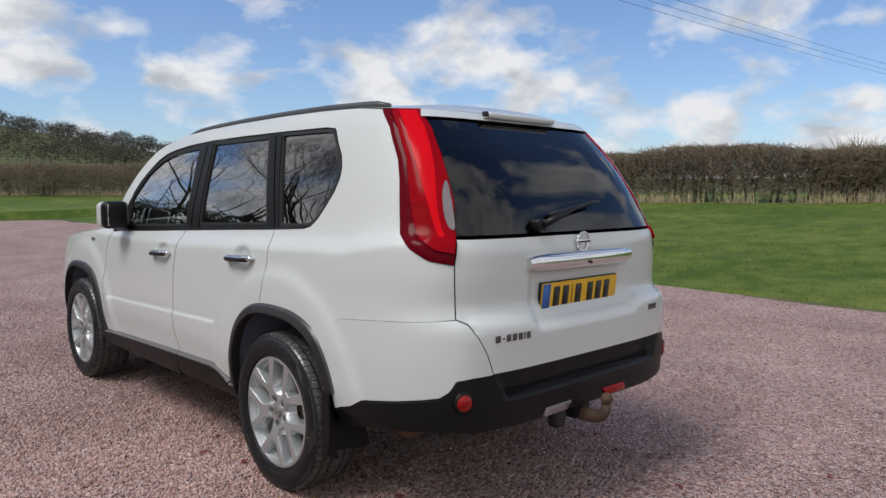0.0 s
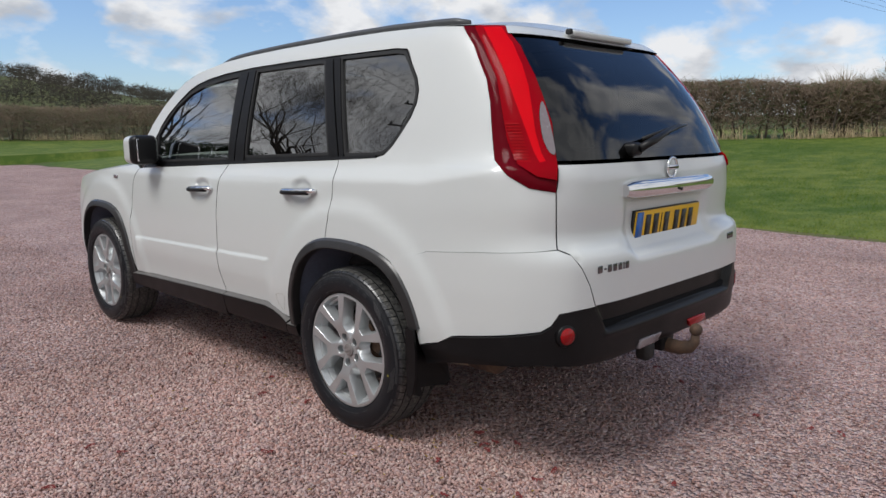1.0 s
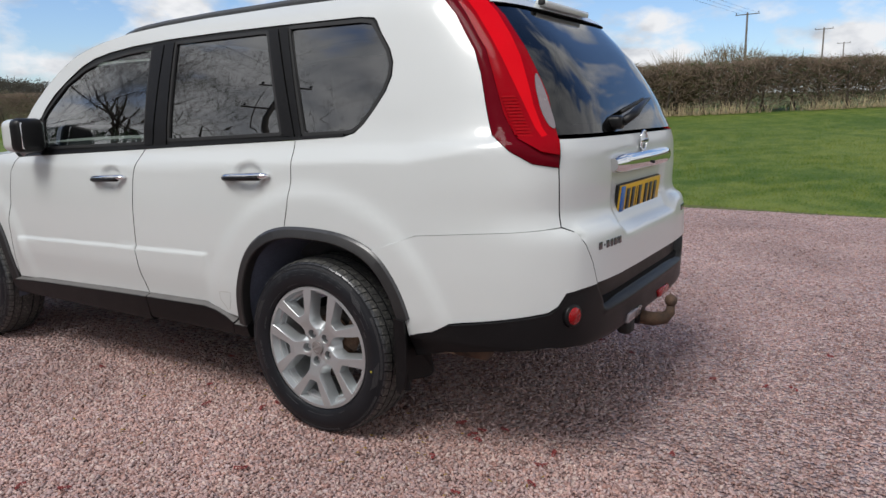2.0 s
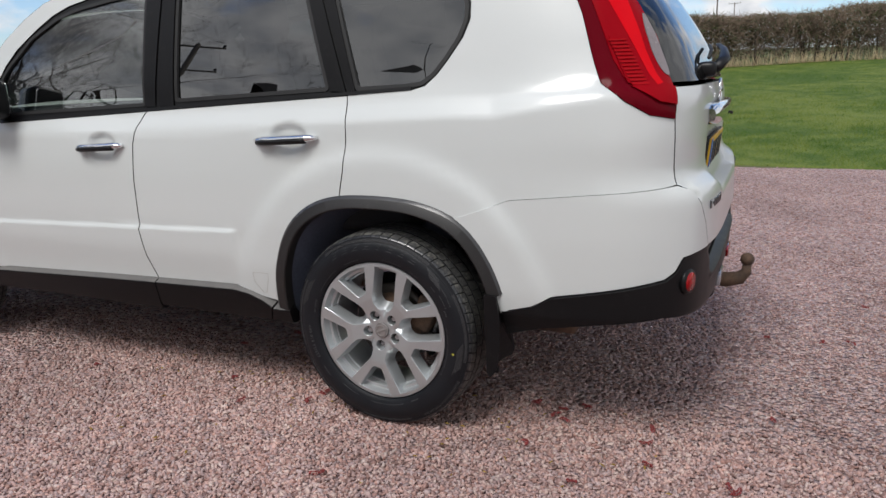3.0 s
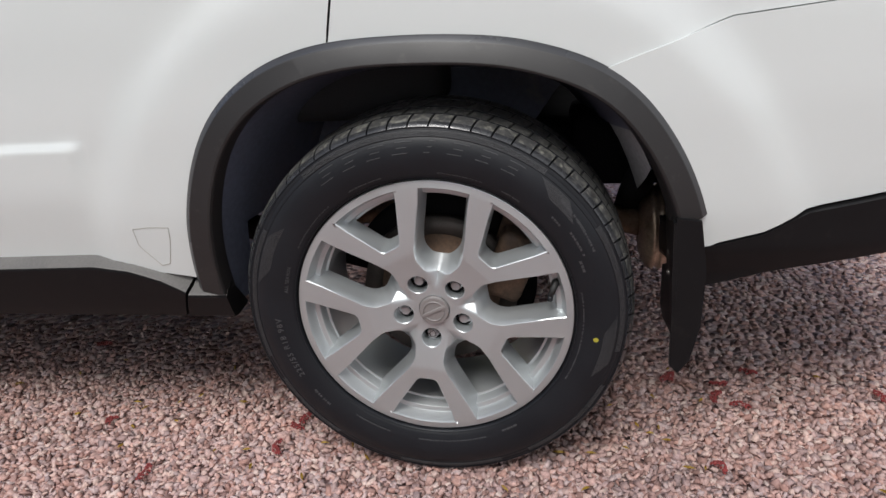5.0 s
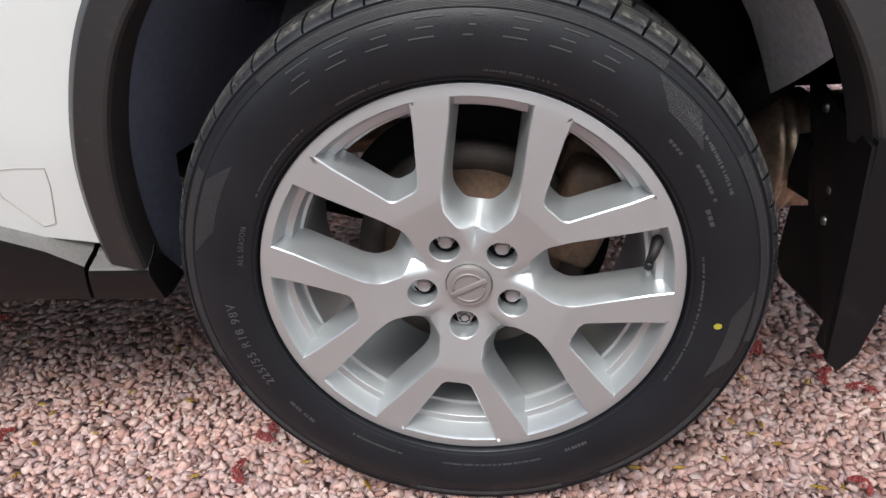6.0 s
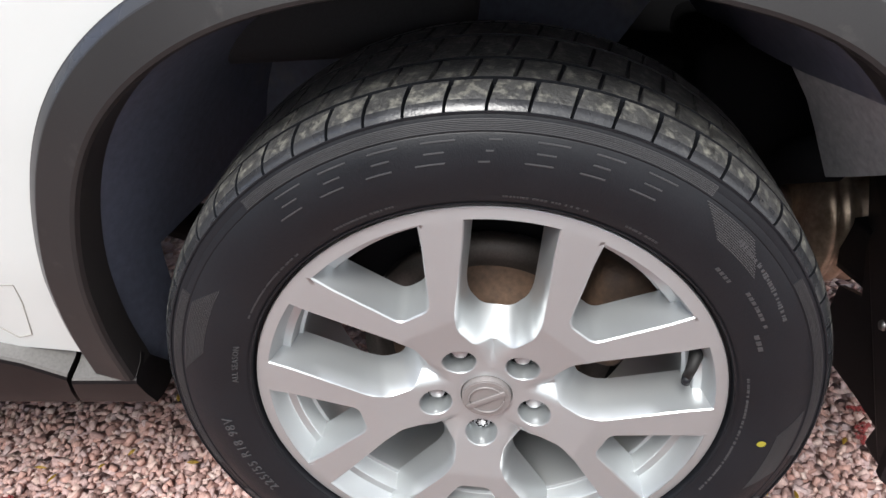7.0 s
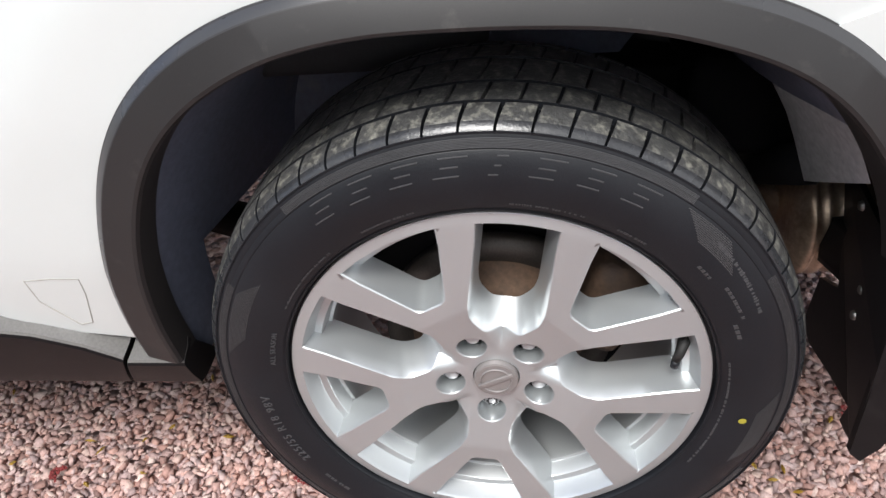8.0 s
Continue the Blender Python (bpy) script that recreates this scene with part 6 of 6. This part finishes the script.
def bare_tree(name, at, height, seed, label, group="", trunk=.20, spread=.62, levels=6, mat=None, lean=(0, 0)):
    """A leafless tree: tapered trunk and limbs, and a crown of fine twigs."""
    r = random.Random(seed)
    limbs, twig_s, twig_e, twig_w = [], [], [], []
    gz = land(*at) if at[0] > 0 or at[1] > 40 else 0.0

    def grow(p, d, length, radius, level):
        n = 4 if level < 3 else 2
        pts, rad = [p.copy()], [radius]
        q, dd = p.copy(), d.copy()
        for k in range(n):
            dd = (dd + Vector((r.gauss(0, .13), r.gauss(0, .13), r.gauss(.05, .08)))).normalized()
            q = q + dd * (length / n)
            pts.append(q.copy()); rad.append(radius * (1 - .45 * (k + 1) / n))
        if level < 3:
            limbs.append((pts, rad))
        else:
            for a, b, w in zip(pts, pts[1:], rad):
                twig_s.append(a[:]); twig_e.append((b + (b - a) * .12)[:]); twig_w.append(max(w, .004))
        if level >= levels:
            return
        for k in range(4 if level in (0, 1) else 3):
            f = r.uniform(.35, 1.0) if k else 1.0
            i = min(n - 1, int(f * n))
            b = pts[i].lerp(pts[i + 1], min(1, f * n - i))
            turn = Vector((r.gauss(0, 1), r.gauss(0, 1), r.gauss(.25, .5))).normalized()
            nd = (dd * (1 - spread * r.uniform(.5, 1)) + turn * spread).normalized()
            grow(b, nd, length * r.uniform(.58, .80), rad[i] * r.uniform(.50, .68), level + 1)

    grow(Vector((0, 0, -.05)), Vector((lean[0], lean[1], 1)).normalized(), height * .34, trunk, 0)
    root = thing(name, label, "tree", (at[0], at[1], gz), group)
    verts, faces = [], []
    for pts, rad in limbs:
        v, f = tube(pts, rad, 6, False)
        o = len(verts)
        verts += v; faces += [tuple(i + o for i in q) for q in f]
    mesh_object("trunk", verts, faces, mat or BARK, root)
    strips("crown", twig_s, twig_e, twig_w, mat or BARK, parent=root, kind="stuff", seed=seed)
    return root


for k, (az, d, h) in enumerate(((-15, 20, 10.5), (-23, 18, 10.5), (-32, 17.5, 11.5), (-38.5, 21, 14.5), (-66, 24, 10.5))):
    bare_tree("bare_tree", (-.7 + d * math.sin(radians(az)), .5 + d * math.cos(radians(az))), h, 40 + k, "leafless tree with fine spreading twigs beside the yard", "trees by the yard", trunk=.15, spread=.50, levels=7 if k in (2, 3) else 6, lean=((-.1, .1), (.15, .1), (-.1, 0), (-.12, .1), (0, 0))[k])

# low evergreen hedge and a dark barn across the yard, mirrored in the side glass
r = np.random.default_rng(5)
n = 26000
c, t = along([(-2, 19), (-6, 14.5), (-11, 10.5), (-14, 6), (-15, -4)], n, r)
u = r.normal(size=(n, 3)) * np.array([.4, .4, .25])
p = np.stack([c[:, 0], c[:, 1], r.beta(1.6, 1, n) * 3.0], 1) + u
root = thing("evergreen_hedge", "dense dark evergreen hedge along the yard", "hedge")
strips("foliage", p, p + r.normal(size=(n, 3)) * .22 + np.array([0, 0, .08]), r.uniform(.014, .032, n), EVERGREEN, parent=root, kind="stuff", seed=5)
ROOF_TILE = material("dark_roof_tiles", (.026, .024, .024), .9, var=.3, scale=3, fine=30)
BARN_WALL = material("brown_brick_barn", (.040, .028, .023), .9, var=.3, scale=3, fine=40)
barn = thing("barn", "dark brick barn with a tiled roof across the yard", "barn", (-20.5, 10.5, 0))
barn.rotation_euler = (0, 0, radians(40))
part("wall", box_bm(12, 7, 6.6, (0, 0, 3.3), .02), BARN_WALL, barn)
v = [(-6.3, -3.9, 6.45), (6.3, -3.9, 6.45), (0.6, 0, 11.0), (-6.3, 0, 11.0), (-6.3, 3.9, 6.45), (6.3, 3.9, 6.45)]
mesh_object("roof", v, [(0, 1, 2, 3), (3, 2, 5, 4), (0, 3, 4), (1, 5, 2), (0, 4, 5, 1)], ROOF_TILE, barn, smooth=False)
part("chimney", box_bm(.7, .7, 1.5, (-4.6, 0, 10.5), .02), BARN_WALL, barn)
mesh_object("aerial_mast", *tube([(0.2, 0, 10.9), (0.2, 0, 12.6)], .025, 6), STEEL, barn)
for k in range(6):
    mesh_object("aerial_rod", *tube([(-.3 + k * .25, -.35 + .03 * k, 12.45), (-.3 + k * .25, .35 - .03 * k, 12.45)], .012, 5), STEEL, barn)


def pole(at, base, top, arms, label, turn=0.0):
    p = thing("utility_pole", label, "pole", (at[0], at[1], base), "overhead line poles")
    h = top - base
    mesh_object("post", *tube([(0, 0, -.3), (0, 0, h * .5), (0, 0, h)], [.125, .105, .085], 10), WOOD_POLE, p)
    for z, half in arms:
        a = part("crossarm", box_bm(half * 2, .075, .075, (0, 0, h + z), .01, Matrix.Rotation(radians(turn), 4, "Z")), WOOD_POLE, p)
        for sx in (-1, 0, 1):
            q = Matrix.Rotation(radians(turn), 4, "Z") @ Vector((sx * (half - .08), 0, 0))
            part("insulator", box_bm(.075, .075, .13, (q.x, q.y, h + z + .13), .02), SEAL, a)
    return p


NEAR_POLE, FAR_POLE = Vector((-12.8, 14.0, 8.9)), Vector((71.0, 11.0, 9.7))
pole((-12.8, 14.0), 0, 8.9, ((-.12, .85), (-1.5, .95)), "wooden utility pole with two cross-arms beside the yard", 62)
pole((71, 11), land(71, 11), 9.9, ((-.15, 1.1),), "wooden utility pole beyond the hedge", 80)
pole((101.6, 7.2), land(101.6, 7.2), 10.9, ((-.15, 1.1),), "distant wooden utility pole beyond the hedge", 80)
pole((150, 8.0), land(150, 8), 12.6, ((-.15, 1.1),), "distant wooden utility pole beyond the hedge", 80)
for k, dy in enumerate((-.75, 0, .75)):
    a, b = NEAR_POLE + Vector((dy * .4, dy, .1)), FAR_POLE + Vector((dy * .1, dy, .2))
    pts = [a.lerp(b, s) - Vector((0, 0, 2.2 * s * (1 - s))) for s in np.linspace(0, 1, 40)]
    tagged(mesh_object("overhead_wire", *tube(pts, .008, 5), SEAL), "thin black overhead power line", "wire", "overhead wires")

# woods on the hill and beyond the hedges
r = np.random.default_rng(17)


def woods(name, label, spots, seed, mat, twig_n=150, thick=.014):
    rr = np.random.default_rng(seed)
    S, E, Wd = [], [], []
    for x, y, h, wide in spots:
        z = land(x, y)
        c = rr.normal(size=(twig_n, 3)); c /= np.linalg.norm(c, axis=1, keepdims=True)
        c *= rr.uniform(.25, 1, (twig_n, 1)) ** .6 * np.array([wide, wide, h * .42])
        s = c + np.array([x, y, z + h * .55])
        e = s + (c * .25 + rr.normal(size=(twig_n, 3)) * h * .055 + np.array([0, 0, h * .03]))
        S.append(s); E.append(e); Wd.append(np.full(twig_n, h * thick) * rr.uniform(.5, 1.5, twig_n))
        st = np.array([[x, y, z - 1]]) + rr.normal(0, .3, (3, 3))
        S.append(st); E.append(st + np.array([0, 0, h * .9]) + rr.normal(0, h * .08, (3, 3))); Wd.append(np.full(3, h * .028))
    return strips(name, np.concatenate(S), np.concatenate(E), np.concatenate(Wd), mat, label, "trees", "stuff", seed=seed)


spots = []
for k in range(950):
    az, d = r.uniform(-6, 40), r.uniform(190, 420)
    if az > 13 and (math.sin(d * .045) + math.sin(az * .55 + d * .02)) < -.95 and d < 330:
        continue
    spots.append((d * math.sin(radians(az)), d * math.cos(radians(az)), r.uniform(3, 6.2), r.uniform(4, 8)))
woods("hill_woods", "bare brown woodland along the hill", spots, 31, FAR_TREE, 62, .022)
spots = [(d * math.sin(radians(a)), d * math.cos(radians(a)), h, w) for a, d, h, w in ((13.2, 375, 6, 5), (15.6, 380, 7, 6), (19.4, 385, 8.5, 5), (20.9, 385, 8.5, 5.5), (22.6, 385, 6, 6), (24.0, 390, 5.5, 6), (17.3, 380, 5, 5), (11.0, 370, 7, 7), (26, 390, 6, 6))]
woods("hilltop_trees", "round-crowned bare trees on the skyline", spots, 32, FAR_TREE, 900)
spots = []
for k in range(150):
    az, d = r.uniform(50, 112), r.uniform(170, 420)
    spots.append((d * math.sin(radians(az)), d * math.cos(radians(az)), r.uniform(5, 9), r.uniform(4, 9)))
woods("far_woods", "distant bare woodland behind the hedge", spots, 33, FAR_TREE, 110)

# lawn blades along the gravel
r = np.random.default_rng(9)
n = 60000
y = r.uniform(-10, 16, n)
d = np.abs(r.normal(0, 7.0, n))
x = np.array([lawn_edge(v) for v in y]) - .04 + d + r.normal(0, .04, n)
z = np.array([land(a, b) for a, b in zip(x, y)])
s = np.stack([x, y, z - .005], 1)
tall = r.uniform(.025, .065, n) * (1 + .5 * np.sin(x * 2.1) * np.sin(y * 1.7))
strips("grass_blades", s, s + np.stack([r.normal(0, .022, n), r.normal(0, .022, n), tall], 1), r.uniform(.004, .012, n), GRASS_BLADE, "short uneven grass blades on the lawn", "grass", "stuff", seed=9)

# fallen catkins and bud scales on the gravel
CATKIN = material("crimson_catkin", (.215, .034, .034), .85, var=.4, scale=60, fine=700, bump=.6, bump_scale=900)
SCALE = material("yellow_bud_scale", (.42, .27, .035), .55, var=.35, scale=80, fine=500)
rr = random.Random(12)


def catkin(x, y):
    """A fuzzy catkin: many small seed bumps crowded along a bent axis."""
    length, bend, turn = rr.uniform(.028, .050), rr.uniform(-1.6, 1.6), rr.uniform(0, 360)
    verts, faces = [], []
    for k in range(64):
        u = rr.uniform(-.5, .5)
        a, fat = rr.uniform(0, 2 * math.pi), .0062 * (1 - (2 * u) ** 4) ** .5
        c = Vector((length * u, bend * length * u * u + fat * math.cos(a), fat * abs(math.sin(a)) + rr.uniform(-.001, .002)))
        size = rr.uniform(.0016, .0032)
        o = len(verts)
        verts += [c + Vector(d) * size * rr.uniform(.7, 1.4) for d in ((1, 0, 0), (-1, 0, 0), (0, 1, 0), (0, -1, 0), (0, 0, 1), (0, 0, -1))]
        faces += [(o + p, o + q, o + r_) if up else (o + q, o + p, o + r_) for p, q, r_, up in ((0, 2, 4, 1), (2, 1, 4, 1), (1, 3, 4, 1), (3, 0, 4, 1), (0, 2, 5, 0), (2, 1, 5, 0), (1, 3, 5, 0), (3, 0, 5, 0))]
    ob = mesh_object("catkin", verts, faces, CATKIN, smooth=False)
    ob.matrix_basis = pose(x, y, .009, rr.uniform(-6, 6), rr.uniform(-6, 6), turn)
    tagged(ob, "fallen fuzzy crimson catkin lying on the gravel", "catkin", "fallen catkins")


def scale_leaf(x, y):
    bm = bmesh.new()
    l, w = rr.uniform(.015, .027), rr.uniform(.0022, .0042)
    top = [bm.verts.new((l * (u - .5), 0, .0045 * math.sin(math.pi * u))) for u in (0, .25, .5, .75, 1)]
    for side in (-1, 1):
        e = [top[0]] + [bm.verts.new((l * (u - .5), side * w * math.sin(math.pi * u), .001)) for u in (.25, .5, .75)] + [top[4]]
        for i in range(4):
            q = [top[i], top[i + 1], e[i + 1], e[i]]
            q = [v for j, v in enumerate(q) if v not in q[:j]]
            bm.faces.new(q if side > 0 else q[::-1])
    bmesh.ops.solidify(bm, geom=bm.faces[:], thickness=.0008)
    me = bpy.data.meshes.new("bud_scale")
    bm.to_mesh(me); bm.free()
    me.materials.append(SCALE)
    ob = new("bud_scale", me)
    ob.matrix_basis = pose(x, y, .0115, rr.uniform(-20, 20), rr.uniform(-20, 20), rr.uniform(0, 360))
    tagged(ob, "small fallen yellow bud scale on the gravel", "bud scale", "fallen bud scales")


for x, y in ((-.77, .34), (-.84, .36), (-.54, -.47), (-.57, -.57), (-.93, .60), (-.84, -.52), (-.60, -.89), (-.74, .33), (-.84, -.91), (-.54, -.46), (-.61, -.55), (-.39, -1.26), (-.71, -.89), (-1.96, .34), (-.77, .78), (-1.67, .44), (-.64, -.60), (-1.02, -.72), (-.88, -1.15)):
    catkin(x, y)
for x, y in ((-.72, .72), (-.79, .71), (-.85, .42), (-.82, .26), (-.82, .20), (-.62, -.42), (-.63, -.52), (-.80, -.35), (-.82, -.28), (-.73, -.42), (-.77, -.43), (-.85, -.46), (-.82, -.22), (-.70, .75), (-.75, -.40), (-.90, .39), (-.86, .16)):
    scale_leaf(x, y)
for k in range(26):
    catkin(rr.uniform(-2.2, 1.2), rr.uniform(-2.2, 1.6))
for k in range(60):
    scale_leaf(rr.uniform(-1.4, -.45), rr.uniform(-1.0, 1.2))
